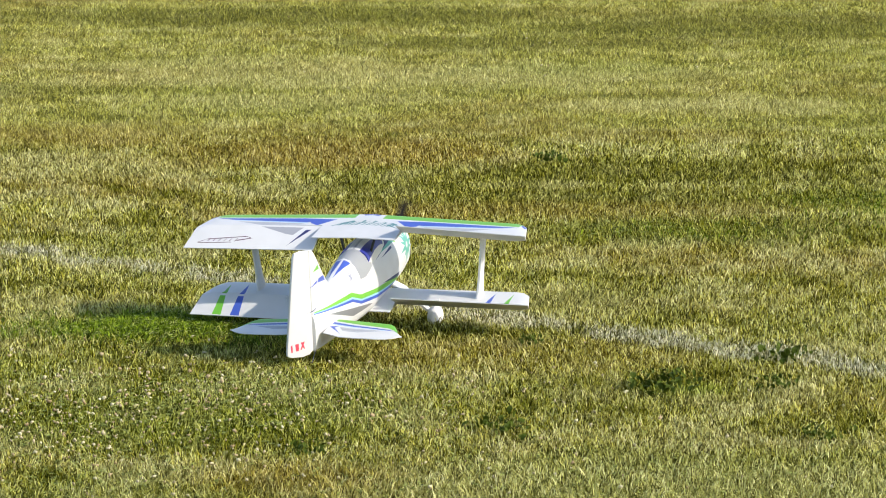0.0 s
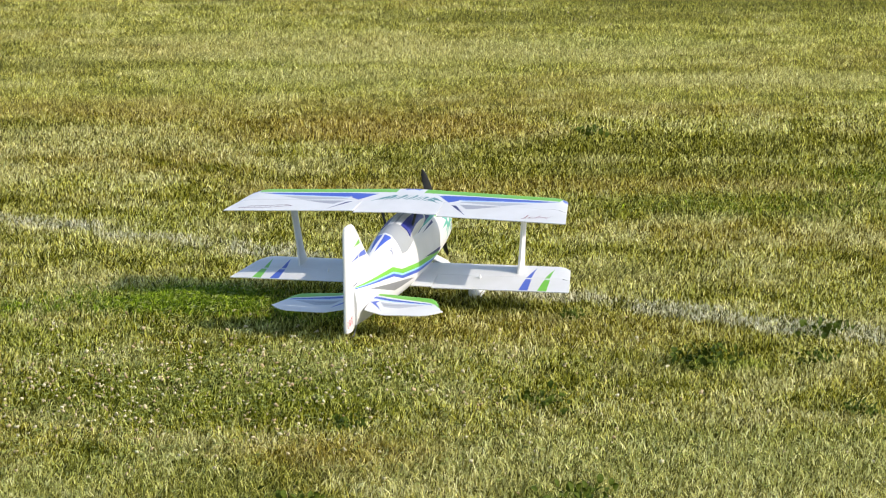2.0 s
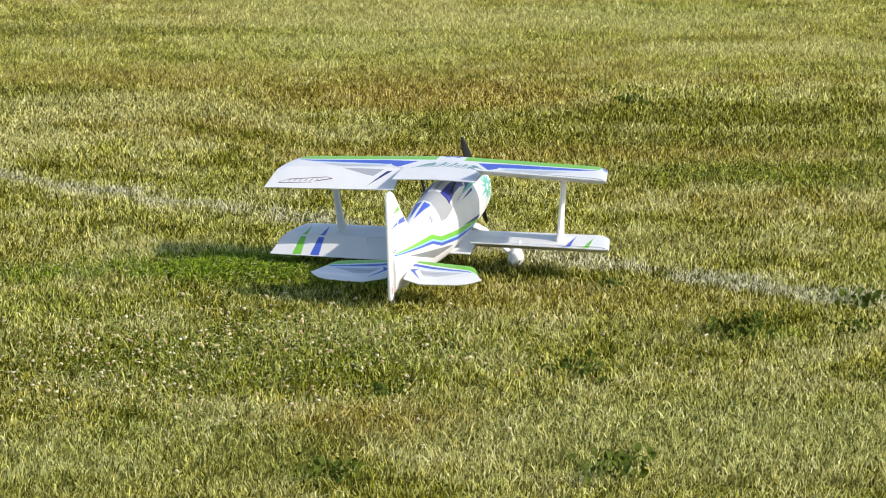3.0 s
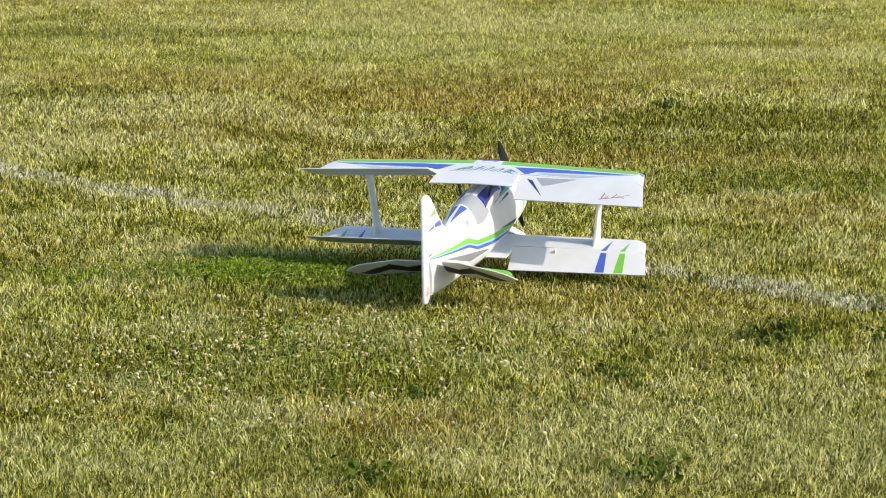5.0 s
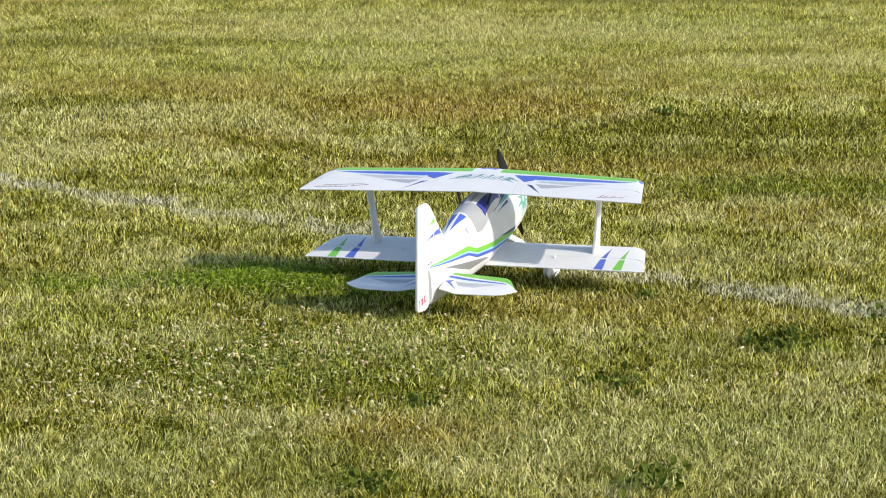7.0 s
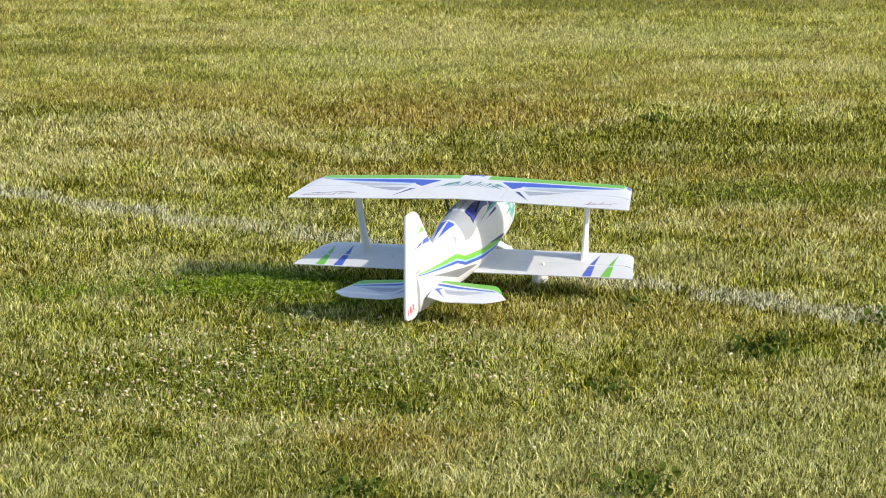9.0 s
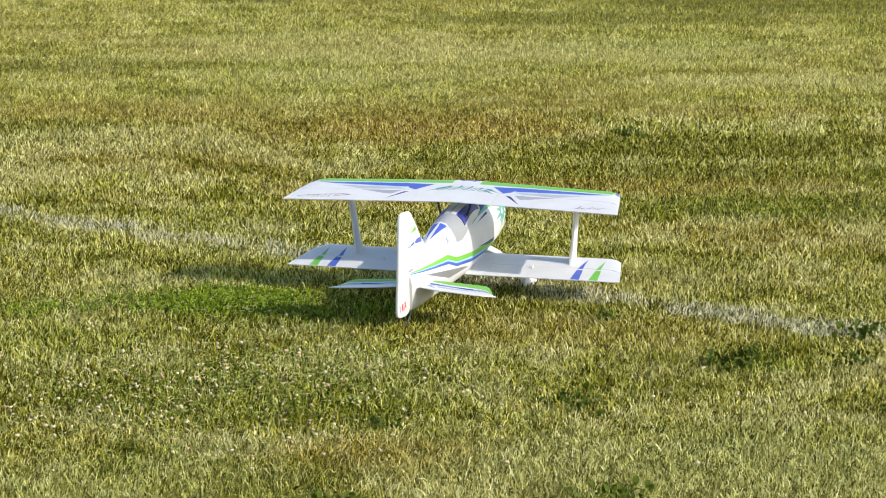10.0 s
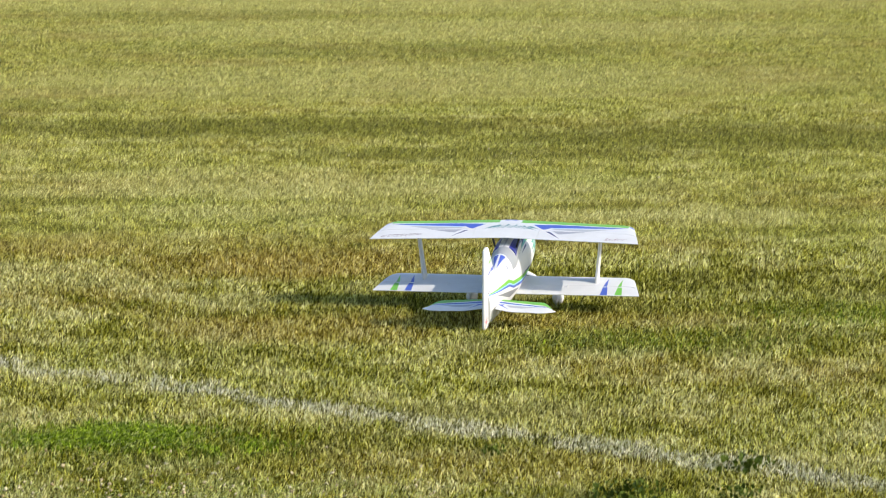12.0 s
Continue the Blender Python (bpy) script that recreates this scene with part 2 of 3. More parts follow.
LUSH = [(-0.56, 9.24, 0.33, 0.24, 0.95), (-0.2, 9.15, 0.2, 0.15, 0.3), (-1.15, 9.1, 0.2, 0.15, 0.4), (1.27, 11.0, 0.5, 0.35, 0.2), (2.27, 11.7, 0.55, 0.45, 0.25), (1.55, 17.2, 0.8, 0.5, 0.2), (-0.4, 8.0, 0.7, 0.5, 0.32), (-0.5, 8.6, 0.9, 0.4, 0.28), (0.9, 7.1, 0.8, 0.4, 0.25), (-0.7, 6.9, 0.5, 0.5, 0.3), (0.45, 6.75, 0.15, 0.1, 0.4), (-0.2, 6.7, 0.15, 0.1, 0.4), (1.0, 8.2, 0.15, 0.1, 0.6)]


def turf_masks(n):
    """Dryness, lushness, chalk and the painted shade of the plane, told from the place in the field."""
    pos = n.position()
    p = n.xyz(pos)
    wob = n.noise(pos, 1.7, 3.0)

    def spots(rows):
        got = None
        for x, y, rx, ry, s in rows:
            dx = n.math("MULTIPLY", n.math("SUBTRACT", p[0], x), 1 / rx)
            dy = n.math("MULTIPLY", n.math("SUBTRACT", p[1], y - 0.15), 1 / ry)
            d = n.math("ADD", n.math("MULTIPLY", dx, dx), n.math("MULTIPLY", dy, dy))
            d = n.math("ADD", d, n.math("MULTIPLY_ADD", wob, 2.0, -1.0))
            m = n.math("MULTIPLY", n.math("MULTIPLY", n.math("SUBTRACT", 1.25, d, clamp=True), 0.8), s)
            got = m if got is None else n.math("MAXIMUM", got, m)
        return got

    dist = n.math("MULTIPLY", n.math("SUBTRACT", p[1], n.math("MULTIPLY_ADD", p[0], LINE_SLOPE, LINE_A)), 0.765)
    fine = n.noise(pos, 38.0, 6.0, 0.75)
    wide = n.math("MULTIPLY_ADD", n.noise(pos, 3.1, 3.0, 0.7), 0.50, -0.125)
    near = n.math("SUBTRACT", wide, n.math("ABSOLUTE", n.math("ADD", dist, n.math("MULTIPLY_ADD", fine, 0.26, -0.13))))
    chalk = n.math("MULTIPLY", n.math("MULTIPLY", near, 12.0, clamp=True), n.ramp(n.noise(pos, 60.0, 2.0), [(0.35, 0.25), (0.6, 1.0)]))
    big = n.noise(pos, 0.55, 4.0, 0.6)
    return pos, spots(DRY), spots(LUSH), spots(PALE), spots(DEEP_AND_SHADE), chalk, big, fine


def turf(name, blades, even=0.0):
    n = Nodes(name)
    pos, dry, lush, bleached, shaggy_and_shade, chalk, big, fine = turf_masks(n)
    if blades:
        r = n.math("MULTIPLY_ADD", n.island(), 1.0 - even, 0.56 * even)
        green = n.ramp(r, [(0.0, (0.014, 0.019, 0.001)), (0.40, (0.145, 0.142, 0.009)), (0.60, (0.57, 0.51, 0.052)), (0.75, (0.90, 0.86, 0.21)), (1.0, (0.97, 0.96, 0.52))])
        straw = n.ramp(r, [(0.0, (0.045, 0.026, 0.003)), (0.4, (0.21, 0.135, 0.016)), (0.75, (0.56, 0.43, 0.09)), (1.0, (0.88, 0.76, 0.33))])
        fresh = n.ramp(r, [(0.0, (0.014, 0.036, 0.002)), (0.42, (0.085, 0.145, 0.005)), (0.72, (0.34, 0.46, 0.02)), (1.0, (0.66, 0.74, 0.12))])
        pale = n.ramp(r, [(0.0, (0.05, 0.045, 0.008)), (0.30, (0.25, 0.225, 0.055)), (0.55, (0.69, 0.63, 0.23)), (1.0, (0.99, 0.95, 0.58))])
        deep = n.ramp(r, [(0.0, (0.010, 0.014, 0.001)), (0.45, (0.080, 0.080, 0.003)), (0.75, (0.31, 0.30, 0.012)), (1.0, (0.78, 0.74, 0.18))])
    else:
        pale = n.ramp(fine, [(0.36, (0.07, 0.065, 0.012)), (0.62, (0.30, 0.27, 0.08))])
        deep = n.ramp(fine, [(0.36, (0.012, 0.015, 0.001)), (0.62, (0.13, 0.13, 0.010))])
        green = n.ramp(fine, [(0.36, (0.012, 0.013, 0.001)), (0.5, (0.065, 0.062, 0.007)), (0.62, (0.18, 0.165, 0.03))])
        straw = n.ramp(fine, [(0.36, (0.07, 0.045, 0.008)), (0.62, (0.40, 0.31, 0.08))])
        fresh = n.ramp(fine, [(0.36, (0.008, 0.018, 0.001)), (0.62, (0.07, 0.12, 0.010))])
    c = n.mix(n.ramp(big, [(0.50, 0.0), (0.66, 0.7)]), green, straw)
    c = n.mix(n.ramp(big, [(0.33, 0.25), (0.45, 0.0)]), c, fresh)
    mid = n.noise(pos, 2.6, 4.0, 0.65)
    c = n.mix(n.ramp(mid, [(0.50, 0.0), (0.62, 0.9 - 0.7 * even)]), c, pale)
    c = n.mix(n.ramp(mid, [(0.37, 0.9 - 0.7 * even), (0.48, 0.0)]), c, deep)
    if blades:
        spot = n.noise(pos, 8.0, 3.0, 0.6)
        c = n.mix(n.ramp(spot, [(0.35, 0.65 - 0.65 * even), (0.45, 0.0)]), c, deep)
        c = n.mix(n.ramp(spot, [(0.55, 0.0), (0.66, 0.6 - 0.6 * even)]), c, pale)
    c = n.mix(bleached, c, pale)
    # dark turf, and the plane's shadow painted into the grass colour
    c = n.mix(shaggy_and_shade, c, deep)
    c = n.mix(dry, c, straw)
    c = n.mix(lush, c, fresh)
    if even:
        c = n.mix(0.3 * even, c, (0.60, 0.60, 0.36))    # paling with distance, mixed into the colour of the middle and far tufts
    c = n.mix(n.math("MULTIPLY", n.ramp(chalk, [(0.15, 0.0), (0.75, 0.95)]), n.ramp(r, [(0.40, 0.03), (0.54, 1.0)]) if blades else 0.12), c, (0.88, 0.84, 0.70))
    n.put(n.bsdf.inputs["Base Color"], c)
    n.bsdf.inputs["Roughness"].default_value = 0.5 if blades else 0.95
    n.bsdf.inputs["Specular IOR Level"].default_value = 0.07 if blades else 0.0
    if blades:
        tr = n.node("ShaderNodeBsdfTranslucent")
        n.put(tr.inputs["Color"], n.mix(1.0, c, (1.0, 1.0, 0.55), "MULTIPLY"))
        mx = n.node("ShaderNodeMixShader")
        mx.inputs[0].default_value = 0.33
        n.tree.links.new(n.bsdf.outputs[0], mx.inputs[1])
        n.tree.links.new(tr.outputs[0], mx.inputs[2])
        n.tree.links.new(mx.outputs[0], n.out.inputs["Surface"])
    else:
        n.bump(fine, 0.6, 0.02)
    return n.mat


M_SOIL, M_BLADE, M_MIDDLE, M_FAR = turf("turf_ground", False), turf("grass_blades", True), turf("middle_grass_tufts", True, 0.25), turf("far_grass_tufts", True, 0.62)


def leafy(name, dark, light):
    n = Nodes(name)
    r = n.island()
    c = n.ramp(r, [(0.0, dark), (1.0, light)])
    c = n.mix(n.ramp(n.noise(n.position(), 90.0), [(0.4, 0.0), (0.7, 0.35)]), c, tuple(x * 0.6 for x in dark))
    n.put(n.bsdf.inputs["Base Color"], c)
    n.bsdf.inputs["Roughness"].default_value = 0.75
    n.bsdf.inputs["Specular IOR Level"].default_value = 0.12
    return n.mat


M_CLOVER = leafy("clover_leaf", (0.035, 0.055, 0.003), (0.48, 0.53, 0.12))
M_FLOWER = leafy("clover_flower", (0.42, 0.29, 0.15), (0.74, 0.68, 0.43))
M_LUSH = leafy("lush_blade", (0.03, 0.060, 0.002), (0.30, 0.42, 0.02))
M_WEED = leafy("weed_leaf", (0.008, 0.017, 0.001), (0.11, 0.15, 0.014))


# ---------- mesh helpers ----------
def part(name, bm, material, parent, label="", rest=None):
    """Links a bmesh as one mesh object under a thing or a part. rest: gives each vertex its paint coordinates."""
    me = bpy.data.meshes.new(name)
    bm.normal_update()
    bm.to_mesh(me)
    for m in (material if isinstance(material, (list, tuple)) else [material]):
        me.materials.append(m)
    if rest is None:
        rest = [tuple(v.co) for v in bm.verts]
    at = me.attributes.new("rest", "FLOAT_VECTOR", "POINT")
    at.data.foreach_set("vector", np.array(rest, dtype=np.float32).ravel())
    bm.free()
    ob = new(name, me)
    ob.parent = parent
    if label:
        tagged(ob, label)
    return ob


def smooth(ob, angle=40):
    me = ob.data
    me.polygons.foreach_set("use_smooth", [True] * len(me.polygons))
    me.set_sharp_from_angle(angle=radians(angle))
    return ob


def rings(loops, caps=True):
    """A skin over closed loops of equal length."""
    bm = bmesh.new()
    vs = [[bm.verts.new(p) for p in loop] for loop in loops]
    k = len(loops[0])
    for a, b in zip(vs, vs[1:]):
        for j in range(k):
            bm.faces.new((a[j], a[(j + 1) % k], b[(j + 1) % k], b[j]))
    if caps:
        bm.faces.new(vs[0][::-1])
        bm.faces.new(vs[-1])
    bmesh.ops.recalc_face_normals(bm, faces=bm.faces)
    return bm


def box(sx, sy, sz, bevel=0.0, at=(0, 0, 0)):
    bm = bmesh.new()
    bmesh.ops.create_cube(bm, size=1.0)
    for v in bm.verts:
        v.co = Vector((v.co.x * sx + at[0], v.co.y * sy + at[1], v.co.z * sz + at[2]))
    if bevel:
        bmesh.ops.bevel(bm, geom=bm.edges[:], offset=bevel, segments=2, affect="EDGES", profile=0.6)
    return bm


def rod(a, b, r, sides=8):
    a, b = Vector(a), Vector(b)
    q = (b - a).to_track_quat("Z", "Y")
    loop = [Vector((r * math.cos(2 * math.pi * k / sides), r * math.sin(2 * math.pi * k / sides), 0)) for k in range(sides)]
    return rings([[a + q @ p for p in loop], [b + q @ p for p in loop]])


# ---------- the ground: the wheels stand three centimetres deep in the grass ----------
SOIL = 0.016


def ground():
    xs = [-400, -60, -12, -6, -3, 0, 3, 6, 12, 25, 60, 400]
    ys = [-400, -60, 0, 5, 8, 12, 18, 30, 50, 100, 400]
    bm = bmesh.new()
    grid = [[bm.verts.new((x, y, SOIL)) for x in xs] for y in ys]
    for j in range(len(ys) - 1):
        for i in range(len(xs) - 1):
            bm.faces.new((grid[j][i], grid[j][i + 1], grid[j + 1][i + 1], grid[j + 1][i]))
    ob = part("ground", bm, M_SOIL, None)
    return tagged(ob, "mown airfield turf with dry patches and a faded chalk line", "ground", kind="structure")


def link_mesh(name, verts, loops_total, loop_verts, material):
    me = bpy.data.meshes.new(name)
    me.vertices.add(len(verts))
    me.vertices.foreach_set("co", verts.astype(np.float32).ravel())
    me.loops.add(len(loop_verts))
    me.loops.foreach_set("vertex_index", loop_verts.astype(np.int32))
    me.polygons.add(len(loops_total))
    starts = np.concatenate(([0], np.cumsum(loops_total)[:-1]))
    me.polygons.foreach_set("loop_start", starts.astype(np.int32))
    me.update(calc_edges=True)
    me.materials.append(material)
    return new(name, me)


def field_points(rng, count, y0, y1, power):
    """Points over the part of the field in sight, thinning out with the distance."""
    u = rng.random(count)
    e = 2.0 - power
    y = (y0 ** e + u * (y1 ** e - y0 ** e)) ** (1 / e)
    s = rng.random(count)
    x = (-0.168 * y - 0.15) + s * (0.39 * y + 0.30)
    return x, y


def patchy(rng, x, y, cell):
    """Smooth random values from -1 to 1 over the field."""
    g = rng.random((512, 512)) * 2 - 1
    u, v = x / cell + 200.3, y / cell + 11.7
    i, j = np.floor(u).astype(int), np.floor(v).astype(int)
    a, b = u - i, v - j
    a, b = a * a * (3 - 2 * a), b * b * (3 - 2 * b)
    pick = lambda p, q: g[p % 512, q % 512]
    return (pick(i, j) * (1 - a) + pick(i + 1, j) * a) * (1 - b) + (pick(i, j + 1) * (1 - a) + pick(i + 1, j + 1) * a) * b


def blades(name, seed, count, y0, y1, slim, material):
    """Grass blades: bent ones with a middle joint, or (slim) plain slivers for the distance."""
    rng = np.random.default_rng(seed)
    x, y = field_points(rng, count, y0, y1, 1.6)
    clump = 0.5 * patchy(rng, x, y, 0.06) + 0.6 * patchy(rng, x, y, 0.45)
    far = (y / 8.0)
    h = 1.2 * (0.0135 + 0.006 * clump + 0.016 * rng.random(count) ** 3) * (0.75 + 0.25 * far ** 0.5)
    w = 0.00128 * far ** 0.72 * (0.45 + 0.95 * rng.random(count))
    az = rng.random(count) * 2 * np.pi
    lean = 0.2 + 1.45 * rng.random(count)
    dx, dy = np.cos(az), np.sin(az)
    fx = rng.random(count) * 2 * np.pi
    base = np.stack([x, y, np.full(count, SOIL - 0.001) + 0.006 * rng.random(count)], 1)
    side = np.stack([np.cos(fx) * w, np.sin(fx) * w, np.zeros(count)], 1)
    tip = base + np.stack([dx * h * lean * 0.95, dy * h * lean * 0.95, h * (1.0 - 0.28 * (lean - 0.3))], 1)
    if slim:
        side = side * 1.3
        v = np.stack([base - side, base + side, tip], 1).reshape(-1, 3)
        idx, total = np.arange(count * 3), np.full(count, 3)
    else:
        mid = base + np.stack([dx * h * lean * 0.35, dy * h * lean * 0.35, h * 0.6], 1)
        v = np.stack([base - side, base + side, mid + side * 0.9, mid - side * 0.9, tip], 1).reshape(-1, 3)
        idx, total = ((np.arange(count) * 5)[:, None] + np.array([[0, 1, 2, 3, 3, 2, 4]])).ravel(), np.tile([4, 3], count)
    ob = link_mesh(name, v, total, idx, material)
    return tagged(ob, "short mown grass, sun-bleached and mixed with straw", "grass", kind="stuff")


def lush_grass():
    """Longer juicy blades where the turf is rank and green."""
    rng = np.random.default_rng(21)
    spots = [(-0.56, 9.10, 0.33, 0.19, 6500), (-0.22, 8.88, 0.2, 0.12, 1500), (-1.12, 8.95, 0.2, 0.12, 900), (2.27, 11.55, 0.4, 0.3, 1200), (1.5, 10.9, 0.5, 0.25, 1000)]
    pts = np.concatenate([np.stack([cx + rng.normal(0, rx * 0.55, k), cy + rng.normal(0, ry * 0.6, k)], 1) for cx, cy, rx, ry, k in spots])
    tuft = patchy(rng, pts[:, 0], pts[:, 1], 0.05) + 0.6 * patchy(rng, pts[:, 0], pts[:, 1], 0.17)
    pts = pts[tuft > -0.25]
    k = len(pts)
    h = 0.016 + 0.020 * rng.random(k)
    w = 0.0016 + 0.0014 * rng.random(k)
    az, fx, lean = rng.random(k) * 2 * np.pi, rng.random(k) * 2 * np.pi, 0.2 + 1.0 * rng.random(k)
    base = np.concatenate([pts, np.full((k, 1), SOIL)], 1)
    out = np.stack([np.cos(az) * h * lean, np.sin(az) * h * lean, np.zeros(k)], 1)
    up = np.stack([np.zeros(k), np.zeros(k), h], 1)
    side = np.stack([np.cos(fx) * w, np.sin(fx) * w, np.zeros(k)], 1)
    mid, tip = base + 0.4 * out + 0.65 * up, base + out + (1.0 - 0.25 * lean)[:, None] * up
    v = np.stack([base - side, base + side, mid + side, mid - side, tip], 1).reshape(-1, 3)
    idx = ((np.arange(k) * 5)[:, None] + np.array([[0, 1, 2, 3, 3, 2, 4]])).ravel()
    ob = link_mesh("lush_grass", v, np.tile([4, 3], k), idx, M_LUSH)
    return tagged(ob, "longer fresh green grass in rank patches", "grass", kind="stuff")


def clover():
    rng = np.random.default_rng(11)
    spots = [(-0.56, 9.08, 0.4, 0.24, 1000), (-1.2, 9.1, 0.35, 0.2, 350), (-0.35, 7.95, 0.8, 0.5, 2000), (1.27, 11.0, 0.45, 0.3, 600), (2.2, 11.7, 0.45, 0.35, 500), (0.2, 7.0, 0.9, 0.4, 500), (-0.7, 7.3, 0.4, 0.5, 500)]
    xs, ys = [], []
    for cx, cy, rx, ry, k in spots:
        xs.append(cx + rng.normal(0, rx * 0.6, k))
        ys.append(cy + rng.normal(0, ry * 0.6, k))
    x, y = np.concatenate(xs), np.concatenate(ys)
    k = len(x)
    z = SOIL + 0.006 + 0.018 * rng.random(k)
    turn = rng.random(k) * 2 * np.pi
    r = 0.0042 + 0.0042 * rng.random(k)
    verts, total, loops = [], [], []
    base = 0
    for j in range(3):
        a = turn + j * 2.094
        c, s = np.cos(a), np.sin(a)
        shape = [(0, 0, 0), (0.7, -0.55, 0.25), (1.25, -0.35, 0.1), (1.35, 0.0, 0.0), (1.25, 0.35, 0.1), (0.7, 0.55, 0.25)]
        vv = np.stack([np.stack([x + r * (c * p - s * q), y + r * (s * p + c * q), z + r * w], 1) for p, q, w in shape], 1)
        verts.append(vv.reshape(-1, 3))
        idx = base + (np.arange(k) * 6)[:, None] + np.arange(6)[None]
        loops.append(idx.ravel())
        total.append(np.full(k, 6))
        base += k * 6
    ob = link_mesh("clover", np.concatenate(verts), np.concatenate(total), np.concatenate(loops), M_CLOVER)
    return tagged(ob, "low green clover leaves among the grass", "clover", kind="stuff")


def clover_flowers():
    rng = np.random.default_rng(5)
    bm = bmesh.new()
    bmesh.ops.create_icosphere(bm, subdivisions=1, radius=1.0)
    shape = np.array([tuple(v.co) for v in bm.verts])
    faces = np.array([[v.index for v in f.verts] for f in bm.faces])
    bm.free()
    spots = [(-0.36, 7.90, 0.95, 0.65, 800), (-0.75, 7.45, 0.4, 0.6, 200), (0.2, 7.25, 0.8, 0.5, 70), (-0.9, 8.55, 0.4, 0.3, 18), (1.0, 17.5, 3.0, 3.0, 90)]
    pts = np.concatenate([np.stack([cx + rng.normal(0, rx * 0.6, k), cy + rng.normal(0, ry * 0.6, k)], 1) for cx, cy, rx, ry, k in spots])
    k = len(pts)
    rough = 1 + 0.5 * rng.standard_normal((k, len(shape), 1))
    size = (0.0019 + 0.0030 * rng.random((k, 1, 1)) ** 1.5) * (1 + 0.02 * pts[:, 1].reshape(k, 1, 1))
    v = shape[None] * rough * size
    v[:, :, 2] *= 0.8
    v += np.concatenate([pts, SOIL + 0.015 + 0.013 * rng.random((k, 1))], 1)[:, None]
    idx = (np.arange(k) * len(shape))[:, None, None] + faces[None]
    ob = link_mesh("clover_flowers", v.reshape(-1, 3), np.full(k * len(faces), 3), idx.ravel(), M_FLOWER)
    return tagged(ob, "small creamy white clover flower heads in the grass", "flowers", kind="stuff")


def weeds():
    """Rosettes of broad dark leaves, each leaf a piece of its own."""
    rng = random.Random(3)
    leaf = bpy.data.meshes.new("leaf")
    out = [(0, 0.1, 0), (0.25, 0.32, 0.22), (0.6, 0.36, 0.32), (0.9, 0.2, 0.26), (1.0, 0.0, 0.2)]
    vs = [(x, y, z) for x, y, z in out] + [(x, -y, z) for x, y, z in out[:-1]] + [(x, 0, z - 0.05) for x, y, z in out[:-1]]
    fs = [(9, 10, 1, 0), (10, 11, 2, 1), (11, 12, 3, 2), (12, 4, 3), (5, 6, 10, 9), (6, 7, 11, 10), (7, 8, 12, 11), (8, 4, 12)]
    leaf.from_pydata(vs, [], fs)
    leaf.materials.append(M_WEED)
    for x, y, size in [(0.925, 8.17, 0.075), (0.985, 8.30, 0.05), (0.46, 7.7, 0.06), (0.48, 6.66, 0.07), (-0.16, 6.62, 0.06), (1.0, 13.1, 0.07), (1.26, 8.2, 0.05), (0.62, 8.86, 0.04), (1.36, 8.62, 0.07), (1.28, 7.55, 0.05), (-0.05, 7.45, 0.045)]:
        w = new("broadleaf_weed")
        w.matrix_world = pose(x, y - 0.15, SOIL + 0.020)
        tagged(w, "low rosette of dark green weed leaves in the turf", "weed", "weeds in the turf")
        for k in range(70):
            ob = new("leaf", leaf)
            ob.parent = w
            s = size * rng.uniform(0.15, 0.40)
            ob.matrix_basis = pose(rng.gauss(0, 0.62) * size, rng.gauss(0, 0.9) * size, rng.uniform(-0.004, 0.020), rng.uniform(-30, 30), -rng.uniform(0, 65), rng.uniform(0, 360)) @ Matrix.Diagonal((s, s * rng.uniform(0.6, 1.1), s, 1))


# ---------- the model biplane; its own space: x right, y to the nose, z up from the thrust line ----------
STAND = pose(0, 0, 0.183, 7.9)     # from that space to the plane standing on its three wheels


